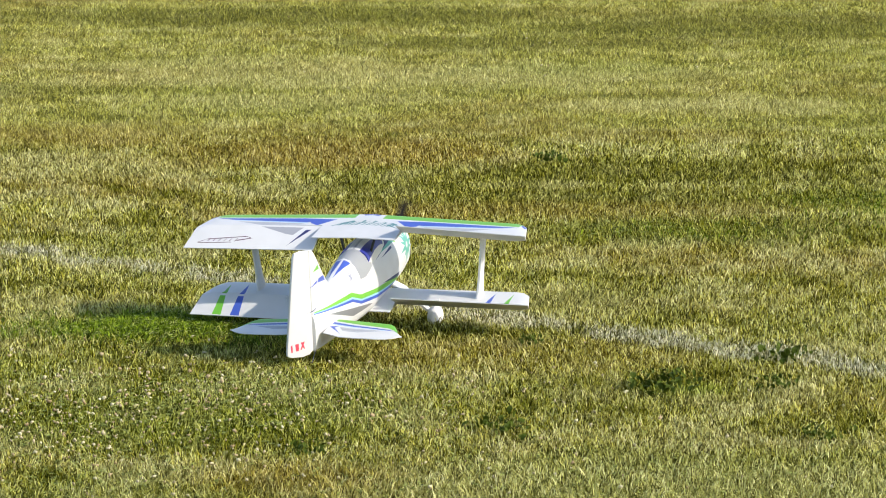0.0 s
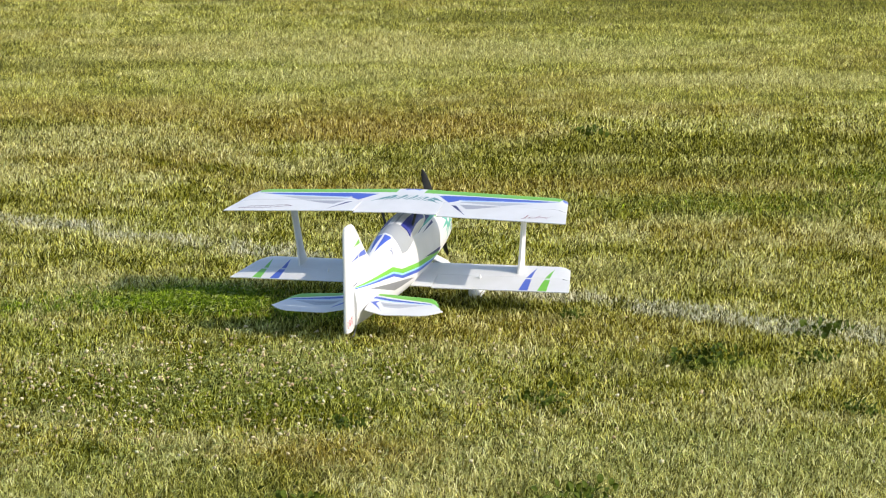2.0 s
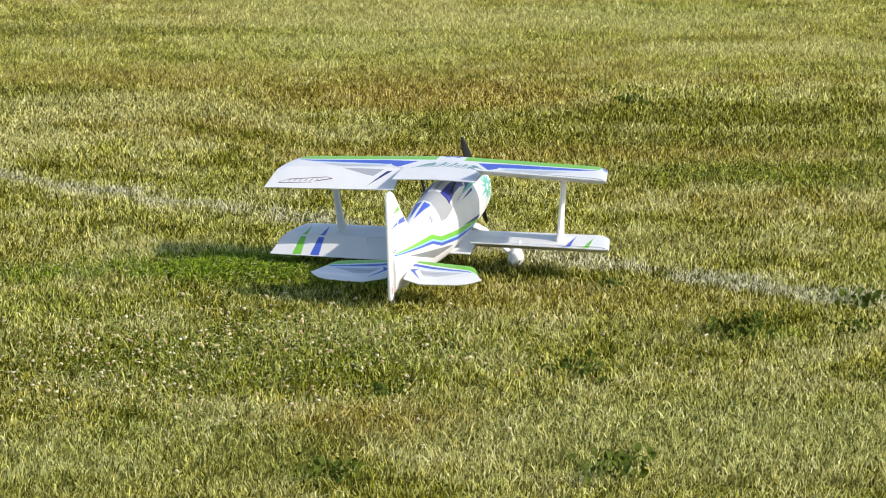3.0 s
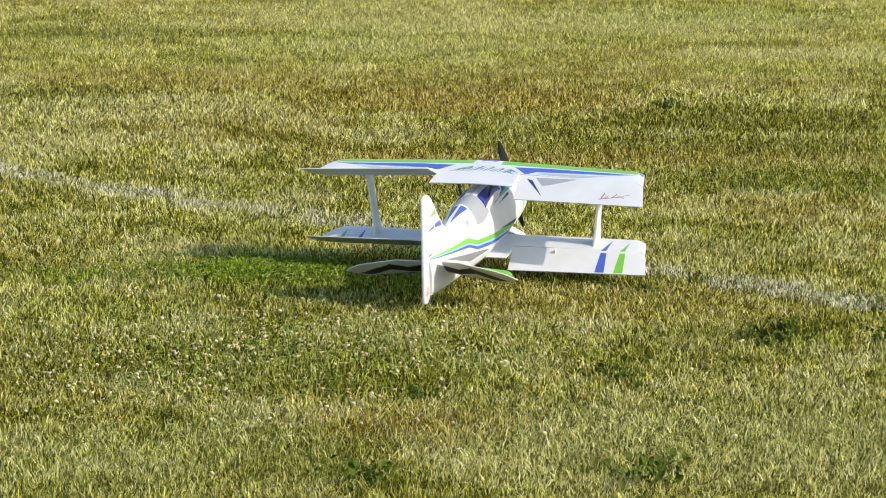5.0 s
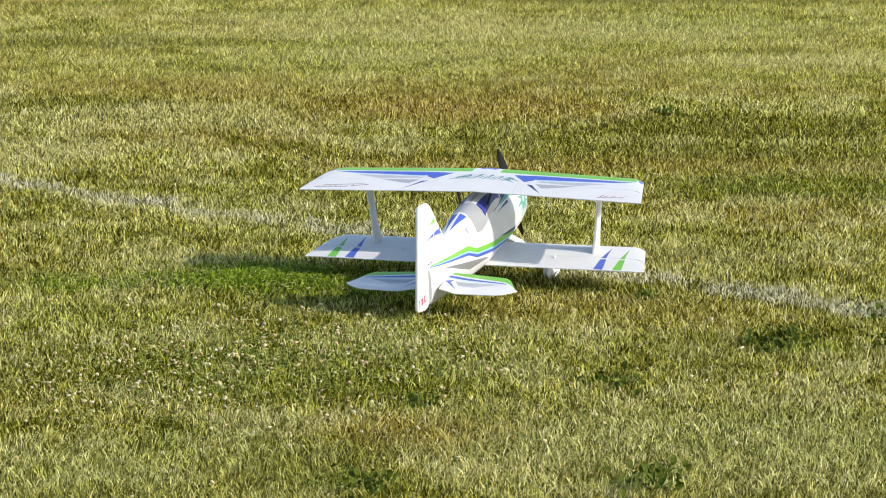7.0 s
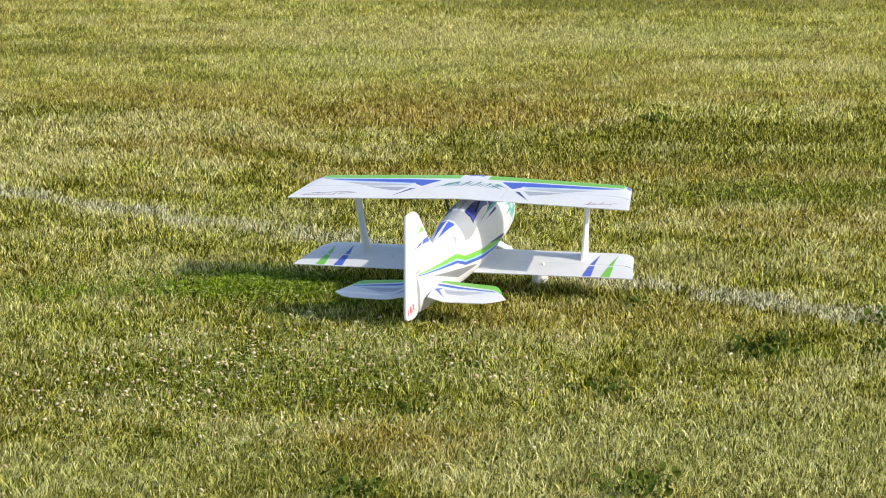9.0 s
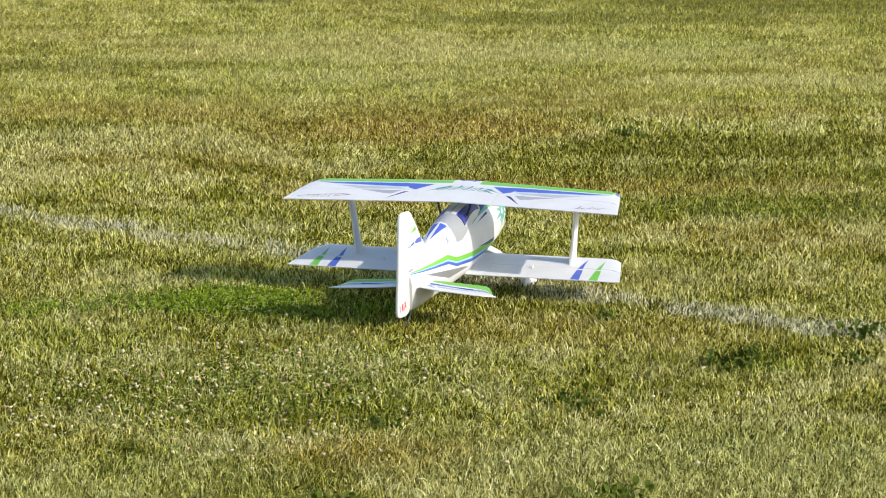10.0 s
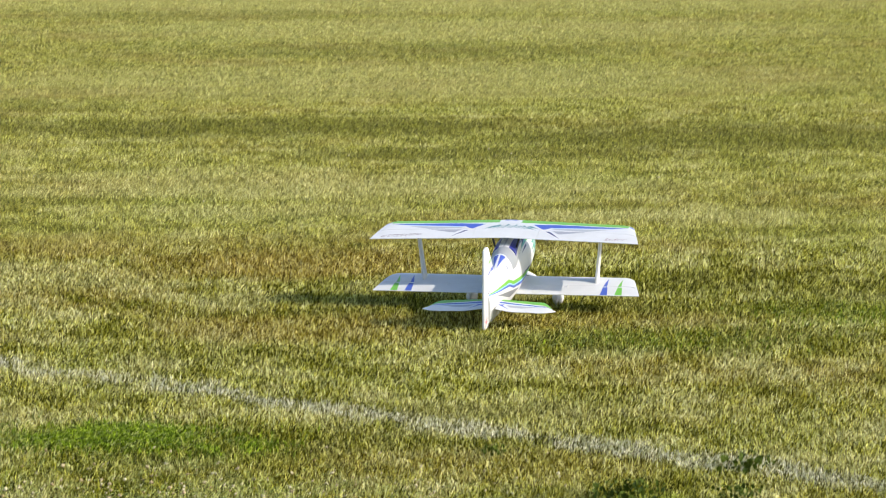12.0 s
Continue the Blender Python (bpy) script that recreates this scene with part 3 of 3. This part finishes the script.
class Surface:
    """A wing or tail half, by its leading and trailing edge over the span."""

    def __init__(self, lead, trail, height, tip_lead, tip_trail, thick, x0=0.0, round_from=0.92, round_by=0.03):
        self.lead, self.trail, self.height, self.tips, self.thick, self.x0 = lead, trail, height, (tip_lead, tip_trail), thick, x0
        self.round_from, self.round_by = round_from, round_by

    def point(self, u, s, up):
        xt = self.tips[0] + (self.tips[1] - self.tips[0]) * s
        x = self.x0 + (xt - self.x0) * u
        e = max(0.0, (u - self.round_from) / (1 - self.round_from))
        le, te = self.lead(x) - self.round_by * e * e, self.trail(x)
        chord = le - te
        t = self.thick * chord * (1 - 0.55 * e * e)
        z = 5 * t * (0.2969 * math.sqrt(max(0, s)) - 0.1260 * s - 0.3516 * s * s + 0.2843 * s ** 3 - 0.1015 * s ** 4) + 0.0012
        return Vector((x, le - chord * s, self.height(x) + (z if up else -z * 0.8))), s

    def u_of(self, x):
        return (x - self.x0) / (0.5 * (self.tips[0] + self.tips[1]) - self.x0)

    def skin(self, bm, rest, u0, u1, s0, s1, side, nu=14, ns=9):
        """Adds the piece between the span fractions and the chord fractions; the lower side takes the second material."""
        loops = []
        for i in range(nu + 1):
            u = u0 + (u1 - u0) * i / nu
            loop = []
            for k in range(ns + 1):
                q = k / ns
                s = s0 + (s1 - s0) * (q * q if s0 == 0 else q)
                p, cs = self.point(u, s, True)
                loop.append((p, cs, True))
            for k in range(ns, -1, -1):
                q = k / ns
                s = s0 + (s1 - s0) * (q * q if s0 == 0 else q)
                p, cs = self.point(u, s, False)
                loop.append((p, cs, False))
            row = []
            for p, cs, up in loop:
                row.append(bm.verts.new((p.x * side, p.y, p.z)))
                rest.append((p.x * side, cs, p.z))
            loops.append(row)
        k = len(loops[0])
        made = []
        for a, b in zip(loops, loops[1:]):
            for j in range(k):
                quad = (a[j], a[(j + 1) % k], b[(j + 1) % k], b[j])
                f = bm.faces.new(quad if side < 0 else quad[::-1])
                f.material_index = 1 if ns < j < k - 1 else 0
                made.append(f)
        for end, turn in ((loops[0], side > 0), (loops[-1], side < 0)):
            f = bm.faces.new(end if turn else end[::-1])
            made.append(f)
        bm.normal_update()


def hinged(name, surf, u0, u1, s0, side, mats, parent, label=""):
    """A control surface whose origin lies on its hinge. Returns it and its resting pose."""
    bm, rest = bmesh.new(), []
    surf.skin(bm, rest, u0, u1, s0 + 0.004, 1.0, side, 12, 6)
    a, b = surf.point(u0, s0, True)[0], surf.point(u1, s0, True)[0]
    a.z, b.z = surf.height(a.x), surf.height(b.x)
    a.x, b.x = a.x * side, b.x * side
    ax = (b - a).normalized() * side
    yv = Vector((0, 0, 1)).cross(ax).normalized()
    zv = ax.cross(yv)
    m = Matrix.Translation(a) @ Matrix((ax, yv, zv)).transposed().to_4x4()
    inv = m.inverted()
    for v in bm.verts:
        v.co = inv @ v.co
    ob = smooth(part(name, bm, mats, parent, label, rest))
    ob.matrix_basis = STAND @ m
    return ob, STAND @ m


UPPER = Surface(lambda x: 0.300 - 0.085 * x, lambda x: 0.052 - 0.066 * x, lambda x: 0.133 - 0.010 * x, 0.507, 0.545, 0.070)
LOWER = Surface(lambda x: 0.264, lambda x: 0.032, lambda x: -0.097 + 0.002 * x, 0.506, 0.545, 0.075)
TAIL = Surface(lambda x: -0.255 - 0.16 * x, lambda x: -0.392 - 0.62 * x if x < 0.09 else -0.448 + 0.05 * (x - 0.09) + 9.0 * max(0.0, x - 0.195) ** 2, lambda x: -0.029, 0.238, 0.264, 0.07, 0.012, 0.82, 0.055)
HINGE = 0.56


def section(y, hw, zt, zb, waist, n=20):
    """An egg-shaped frame of the fuselage: widest at the height waist."""
    out = []
    for k in range(n):
        a = 2 * math.pi * k / n
        c, s = math.cos(a), math.sin(a)
        ex = 0.92 if s >= 0 else 0.62
        x = hw * math.copysign(abs(c) ** ex, c)
        z = waist + (zt - waist) * abs(s) ** 0.95 if s >= 0 else waist - (waist - zb) * abs(s) ** 0.7
        out.append((x, y, z))
    return out


def stood(bm):
    bmesh.ops.transform(bm, matrix=STAND, verts=bm.verts)
    return bm


def stood_part(name, bm, material, parent, label="", angle=40):
    rest = [tuple(v.co) for v in bm.verts]
    return smooth(part(name, stood(bm), material, parent, label, rest), angle)


def biplane():
    root = tagged(new("model_biplane"), "white foam model biplane with green and blue trim on grass", "model airplane")
    moving = {}

    # fuselage
    frames = [(0.497, 0.030, 0.024, -0.034, -0.004), (0.493, 0.048, 0.040, -0.052, -0.004), (0.480, 0.062, 0.053, -0.068, -0.005), (0.450, 0.071, 0.062, -0.082, -0.006), (0.380, 0.074, 0.069, -0.093, -0.010), (0.30, 0.072, 0.072, -0.100, -0.014),
              (0.20, 0.070, 0.074, -0.104, -0.018), (0.065, 0.0665, 0.078, -0.105, -0.020), (0.052, 0.066, 0.096, -0.105, -0.020), (0.040, 0.065, 0.102, -0.104, -0.020), (0.015, 0.064, 0.105, -0.104, -0.020), (-0.02, 0.061, 0.105, -0.103, -0.020), (-0.08, 0.056, 0.102, -0.099, -0.018),
              (-0.17, 0.047, 0.094, -0.094, -0.014), (-0.27, 0.036, 0.080, -0.087, -0.008), (-0.36, 0.024, 0.061, -0.080, -0.004), (-0.43, 0.012, 0.040, -0.072, -0.006)]
    stood_part("fuselage", rings([section(*f) for f in frames]), M_FUSELAGE, root)
    # canopy with its front frame
    can = [(0.285, 0.012, 0.075), (0.26, 0.034, 0.085), (0.22, 0.045, 0.094), (0.17, 0.050, 0.100), (0.11, 0.052, 0.103), (0.035, 0.0505, 0.100)]
    loops = []
    for y, hw, top in can:
        loops.append([(hw * math.cos(math.pi * k / 14), y, 0.052 + (top - 0.052) * max(0.0, math.sin(math.pi * k / 14)) ** 0.75) for k in range(15)] + [(0, y, 0.045)])
    stood_part("canopy", rings(loops), M_CANOPY, root, "white canopy with dark blue window panels")
    arc = []
    for off in (-0.005, 0.005):
        arc.append([(1.04 * 0.043 * math.cos(math.pi * k / 14), 0.230 + off, 0.05 + (0.0935 - 0.05) * max(0.0, math.sin(math.pi * k / 14)) ** 0.75) for k in range(15)] + [(0, 0.230 + off, 0.045)])
    stood_part("canopy_frame", rings(arc), M_FOAM, root)
    # wings
    for name, surf, x0, mat in (("upper_wing", UPPER, 0.128, M_UPPER), ("lower_wing", LOWER, 0.105, M_LOWER)):
        bm, rest = bmesh.new(), []
        ui = surf.u_of(x0)
        for side in (-1, 1):
            surf.skin(bm, rest, ui, 1.0, 0.0, HINGE, side, 20, 9)
            surf.skin(bm, rest, 0.0, ui, 0.0, 1.0, side, 6, 14)
        smooth(part(name, stood(bm), [mat, M_WING_UNDER], root, "", rest), 30)
        for side, tag in ((-1, "l"), (1, "r")):
            ob, m = hinged("aileron", surf, ui + 0.002, 1.0, HINGE, side, [mat, M_WING_UNDER], root)
            moving[name + tag] = (ob, m)
            if surf is UPPER:
                continue
            # control horn
            horn = bmesh.new()
            w, h2 = 0.001, 0.014
            for sx in (-w, w):
                for p in ((0.006, 0.0), (-0.012, 0.0), (-0.002, h2)):
                    horn.verts.new((sx + side * 0.14, p[0] - 0.012, 0.006 + p[1]))
            horn.verts.ensure_lookup_table()
            v = horn.verts
            for f in ((0, 1, 2), (5, 4, 3), (0, 3, 4, 1), (1, 4, 5, 2), (2, 5, 3, 0)):
                horn.faces.new([v[i] for i in f])
            part("control_horn", horn, M_HORN, ob)
    # tailplane and elevators
    bm, rest = bmesh.new(), []
    for side in (-1, 1):
        TAIL.skin(bm, rest, 0.0, 1.0, 0.0, 0.36, side, 14, 8)
    smooth(part("tailplane", stood(bm), [M_STAB, M_UNDER], root, "", rest), 30)
    for side, tag in ((-1, "l"), (1, "r")):
        moving["elevator" + tag] = hinged("elevator", TAIL, 0.06, 1.0, 0.36, side, [M_STAB, M_UNDER], root)
    # fin
    def blade(outline, thick):
        """An upright board with thin rounded edges, from an outline in y and z."""
        c = Vector((sum(p[0] for p in outline) / len(outline), sum(p[1] for p in outline) / len(outline)))
        loops = []
        for off, grow in ((-1, 0.955), (-0.75, 0.99), (0, 1.0), (0.75, 0.99), (1, 0.955)):
            loops.append([(off * thick, c[0] + (y - c[0]) * grow, c[1] + (z - c[1]) * grow) for y, z in outline])
        return rings(loops)
    fin = [(-0.25, 0.080), (-0.30, 0.125), (-0.36, 0.192), (-0.395, 0.226), (-0.412, 0.236), (-0.428, 0.238), (-0.428, 0.0), (-0.34, 0.03)]
    stood_part("fin", blade(fin, 0.0055), M_FIN, root, "", 50)
    rud = [(-0.431, 0.240), (-0.465, 0.245), (-0.485, 0.243), (-0.491, 0.232), (-0.512, 0.10), (-0.534, -0.050), (-0.533, -0.060), (-0.520, -0.068), (-0.470, -0.078), (-0.445, -0.076), (-0.431, -0.066)]
    bm = blade(rud, 0.0048)
    rest = [tuple(v.co) for v in bm.verts]
    hinge = Matrix.Translation((0, -0.430, 0))
    bmesh.ops.transform(bm, matrix=hinge.inverted(), verts=bm.verts)
    ob = smooth(part("rudder", bm, M_FIN, root, "", rest), 50)
    ob.matrix_basis = STAND @ hinge
    moving["rudder"] = (ob, STAND @ hinge)
    # struts between the wings
    for side in (-1, 1):
        loops = []
        for q in range(9):
            e = q / 8
            x = (0.356 + (0.377 - 0.356) * e) * side
            z = -0.090 + 0.214 * e
            flare = 1.0 + 0.8 * abs(2 * e - 1) ** 4
            yc, hy, hx = 0.198 - 0.006 * e, 0.024 * flare, 0.0075 * (1.0 + 0.35 * (1 - e) ** 3)
            loops.append([(x + hx * math.cos(2 * math.pi * k / 10), yc + hy * math.sin(2 * math.pi * k / 10), z) for k in range(10)])
        stood_part("wing_strut", rings(loops), M_FOAM, root)
        for ya, yb in ((0.24, 0.225), (0.085, 0.10)):
            stood_part("cabane_strut", rod((0.040 * side, ya, 0.070), (0.058 * side, yb, 0.134), 0.0042), M_BLACK, root, "thin black strut under the upper wing")
        # landing gear
        leg = [[(side * x, y, z) for x, y, z in ring] for ring in (
            [(0.045, 0.345, -0.094), (0.045, 0.295, -0.094), (0.045, 0.295, -0.101), (0.045, 0.345, -0.101)],
            [(0.080, 0.342, -0.110), (0.080, 0.300, -0.110), (0.078, 0.300, -0.117), (0.078, 0.342, -0.117)],
            [(0.160, 0.335, -0.180), (0.160, 0.310, -0.180), (0.156, 0.310, -0.186), (0.156, 0.335, -0.186)],
            [(0.168, 0.333, -0.197), (0.168, 0.313, -0.197), (0.162, 0.313, -0.199), (0.162, 0.333, -0.199)])]
        stood_part("gear_leg", rings(leg), M_FOAM, root)
        pods = []
        for q in range(11):
            e = q / 10
            r = math.sin(math.pi * min(1, e * 1.02 + 0.0)) ** 0.6 if 0 < e < 1 else 0.06
            yc = 0.375 - 0.125 * e
            pods.append([(side * 0.180 + 0.024 * r * math.cos(2 * math.pi * k / 12), yc, -0.203 + 0.008 * e + 0.035 * r * math.sin(2 * math.pi * k / 12)) for k in range(12)])
        stood_part("wheel_pant", rings(pods), M_FOAM, root, "rounded white wheel fairing")
        bm = rings([[(side_x, r * math.cos(2 * math.pi * k / 18), r * math.sin(2 * math.pi * k / 18)) for k in range(18)] for side_x, r in ((-0.010, 0.010), (-0.010, 0.024), (-0.006, 0.029), (0.0, 0.0305), (0.006, 0.029), (0.010, 0.024), (0.010, 0.010))])
        w = smooth(part("wheel", bm, M_RUBBER, root, "small dark rubber wheel"))
        hub = rings([[(sx, r * math.cos(2 * math.pi * k / 12), r * math.sin(2 * math.pi * k / 12)) for k in range(12)] for sx, r in ((-0.012, 0.009), (-0.011, 0.011), (0.011, 0.011), (0.012, 0.009))])
        part("hub", hub, M_HORN, w)
        m = STAND @ Matrix.Translation((0.180 * side, 0.322, -0.202))
        w.matrix_basis = m
        moving["wheel" + ("l" if side < 0 else "r")] = (w, m)
    # tail wheel on its wire
    stood_part("tail_wire", rod((0, -0.40, -0.074), (0, -0.452, -0.108), 0.0016), M_WIRE, root)
    bm = rings([[(sx, -0.455 + r * math.cos(2 * math.pi * k / 12), -0.108 + r * math.sin(2 * math.pi * k / 12)) for k in range(12)] for sx, r in ((-0.005, 0.005), (-0.005, 0.011), (0.0, 0.013), (0.005, 0.011), (0.005, 0.005))])
    stood_part("tail_wheel", bm, M_RUBBER, root, "tiny dark tail wheel")
    # servo arms on the fuselage side, and pushrods to the tail
    for side in (-1, 1):
        stood_part("pushrod", rod((0.030 * side, -0.20, -0.030), (0.020 * side, -0.37, -0.020), 0.0011), M_BLACK, root)
    # propeller and spinner
    prop = new("propeller")
    prop.parent = root
    m = STAND @ Matrix.Translation((0, 0.507, -0.004))
    prop.matrix_basis = m
    moving["propeller"] = (prop, m)
    for turn in (0, 1):
        loops = []
        for q in range(9):
            e = q / 8
            r = 0.012 + 0.136 * e
            c = (0.006 + 0.008 * math.sin(math.pi * min(1, e * 0.9 + 0.12))) * (1 if e < 0.93 else 0.45)
            tw = radians(48 - 34 * e)
            ring = []
            for k in range(8):
                a = 2 * math.pi * k / 8
                px, py = c * math.cos(a), 0.0016 * math.sin(a)
                ring.append(Vector((px * math.cos(tw) - py * math.sin(tw), px * math.sin(tw) + py * math.cos(tw), r)))
            loops.append(ring)
        bm = rings(loops)
        if turn:
            bmesh.ops.transform(bm, matrix=pose(0, 0, 0, 0, 180, 0), verts=bm.verts)
        smooth(part("propeller_blade", bm, M_BLACK, prop, "black propeller blade"))
    bm = rings([[(r * math.cos(2 * math.pi * k / 18), y, r * math.sin(2 * math.pi * k / 18)) for k in range(18)] for y, r in ((-0.010, 0.028), (0.0, 0.028), (0.014, 0.025), (0.028, 0.018), (0.038, 0.009), (0.042, 0.002))])
    smooth(part("spinner", bm, M_FOAM, prop))
    return root, moving


# ---------- what moves ----------
# seconds, then ailerons (+ right wing up), elevator (+ trailing edge up), rudder (+ trailing edge to the left), in parts of full throw
STICK = [
    (0.0, 1.0, 0.15, 1.0), (0.1, 0.9, 0.2, 0.9), (0.2, 0.45, 0.6, 0.8), (0.3, -0.1, 1.0, 0.6), (0.4, -0.7, 1.1, 0.1), (0.5, -0.8, 1.0, -0.5), (0.6, -0.65, 0.9, -1.0), (0.7, -0.45, 0.4, -1.0),
    (0.8, -0.3, 0.0, -0.5), (0.9, -0.2, 0.0, 0.3), (1.0, 0.0, 0.1, 1.0), (1.1, 0.0, 0.05, 0.8), (1.2, -0.1, 0.0, 0.5), (1.3, -0.1, 0.0, -0.3), (1.4, 0.0, 0.0, -0.7), (1.5, 0.0, 0.0, -1.0),
    (1.6, -0.1, 0.0, -0.4), (1.7, -0.1, 0.0, 0.4), (1.8, -0.1, 0.0, 1.0), (1.9, -0.1, 0.0, 0.7), (2.0, -0.1, 0.0, -0.1), (2.1, -0.1, 0.0, -0.5), (2.2, -0.1, 0.0, -1.0), (2.3, -0.15, 0.0, -0.7),
    (2.4, -0.4, 0.0, 0.0), (2.5, -0.9, 0.62, 0.8), (2.6, -1.0, 1.0, 1.0), (2.7, -0.8, 0.45, 0.9), (2.8, -0.3, 0.0, 0.6), (2.9, 0.6, -0.2, 0.0), (3.0, 0.85, -0.1, -0.4), (3.1, 0.5, 0.0, -0.8),
    (3.2, -0.1, 0.0, -1.0), (3.4, -1.0, 0.8, -0.2), (3.6, 0.0, 0.2, 0.9), (3.8, 1.0, -0.6, 0.3), (4.0, 0.0, 0.2, -0.9), (4.2, -1.0, 0.9, 0.0), (4.4, 0.5, -0.5, -0.9), (4.6, 0.7, -0.4, 0.4), (4.8, -0.6, 0.9, 1.0),
    (4.9, -0.9, 1.0, 0.5), (5.0, -1.0, 1.0, -0.3), (5.1, -0.5, 0.2, -0.9), (5.2, 0.3, -0.3, -0.9), (5.3, 0.8, -0.6, -0.7), (5.4, 1.0, -0.5, -0.1), (5.5, 0.75, -0.25, 0.8), (5.6, -0.1, 0.3, 1.0), (5.7, -0.85, 1.0, 1.0),
    (5.8, -1.0, 1.0, 0.8), (5.9, -0.8, 0.2, 0.6), (6.0, -0.1, -0.35, -0.3), (6.1, 0.6, -0.5, -0.9), (6.2, 0.9, -0.45, -1.0), (6.3, 0.95, -0.35, -0.9), (6.4, 0.25, -0.1, -1.0), (6.5, 0.0, 0.0, -0.8), (6.6, 0.0, 0.0, -0.2),
    (6.7, 0.0, 0.0, 0.0), (7.2, 0.0, 0.0, 0.1), (8.8, 0.0, 0.0, 0.1), (9.3, 0.0, 0.0, 0.15), (9.5, 0.0, 0.1, 0.2), (9.9, 0.0, 0.45, 0.15), (10.5, 0.0, 0.35, 0.0), (11.0, 0.0, 0.3, 0.1), (12.0, 0.0, 0.2, 0.0)]
THROW = (24.0, 35.0, 30.0)
# seconds, place, heading to the right, roll, pitch
TAXI = [(0.0, 0.077, 8.897, 16.5, -0.27, 0.0), (7.2, 0.077, 8.897, 16.5, -0.27, 0.0), (9.0, 0.077, 8.90, 16.5, -0.3, 0.3), (9.3, 0.078, 8.915, 16.45, -0.35, -0.5), (9.5, 0.084, 8.956, 16.36, -0.36, -0.9), (10.0, 0.135, 9.096, 16.8, 0.5, -0.7),
        (10.5, 0.234, 9.385, 16.8, -1.1, -0.6), (11.0, 0.373, 9.81, 15.6, -0.8, 0.0), (11.5, 0.582, 10.40, 14.6, -1.9, 0.1), (12.0, 0.868, 11.70, 12.6, 0.1, 2.1)]
# seconds and the propeller's angle, clockwise from behind, until it runs
WINDMILL = [(0.0, -700), (0.1, -590), (0.2, -485), (0.3, -415), (0.4, -345), (0.5, -265), (0.6, -180), (0.7, -115), (0.8, -55), (0.9, 0), (1.0, 55), (1.1, 110), (1.2, 155), (1.3, 182), (1.4, 215), (1.5, 248), (1.6, 275),
            (1.7, 300), (1.8, 327), (1.9, 343), (2.0, 346), (7.9, 346)]


def motions():
    root, moving = plane
    rows = []
    for t, x, y, head, roll, pitch in TAXI:
        rows.append((t, pose(x + 0.003, y, 0.006 + 0.010 * min(1.0, max(0.0, (t - 10.5) / 0.9)), 0, 0, -head) @ pose(0, 0.29, 0, pitch) @ pose(0, -0.29, 0) @ pose(0, 0, 0, 0, roll)))
    walk(root, rows)
    for key, gain in (("upper_wingl", 1), ("lower_wingl", 1), ("upper_wingr", -1), ("lower_wingr", -1)):
        ob, m = moving[key]
        walk(ob, [(t, m @ pose(0, 0, 0, gain * THROW[0] * a)) for t, a, e, r in STICK])
    for key in ("elevatorl", "elevatorr"):
        ob, m = moving[key]
        walk(ob, [(t, m @ pose(0, 0, 0, -THROW[1] * e)) for t, a, e, r in STICK])
    ob, m = moving["rudder"]
    walk(ob, [(t, m @ pose(0, 0, 0, 0, 0, -THROW[2] * r)) for t, a, e, r in STICK])
    # propeller: turned by the wind, at rest, then running
    spin = [(t / 30, float(np.interp(t / 30, [q[0] for q in WINDMILL], [q[1] for q in WINDMILL]))) for t in range(0, 238)]
    rate, angle = 0.0, 346.0
    for t in range(238, 361):
        rate = min(84.0, rate + 5.25)
        angle += rate
        spin.append((t / 30, angle))
    shift = (90 - [a for t, a in spin if abs(t - 9.0) < 0.01][0]) % 180
    spin = [(t, a + shift * min(1.0, max(0.0, (t - 8.0) / 0.8))) for t, a in spin]
    ob, m = moving["propeller"]
    walk(ob, [(t, m @ pose(0, 0, 0, 0, a, 0)) for t, a in spin])
    # wheels roll with the way that the model has made
    way, turn, last = [], 0.0, None
    for k in range(0, 361):
        t = k / 30
        p = Vector((np.interp(t, [q[0] for q in TAXI], [q[1] for q in TAXI]), np.interp(t, [q[0] for q in TAXI], [q[2] for q in TAXI])))
        if last is not None:
            turn += min(80.0, math.degrees((p - last).length / 0.030))
        last = p
        if k % 30 == 0 and t < 9 or t >= 9:
            way.append((t, turn))
    for key in ("wheell", "wheelr"):
        ob, m = moving[key]
        walk(ob, [(t, m @ pose(0, 0, 0, -a)) for t, a in way])


ground()
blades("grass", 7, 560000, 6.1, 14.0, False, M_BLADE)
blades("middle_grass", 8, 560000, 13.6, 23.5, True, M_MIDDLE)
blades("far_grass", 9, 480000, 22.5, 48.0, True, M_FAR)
lush_grass()
clover()
clover_flowers()
plane = biplane()
weeds()
motions()
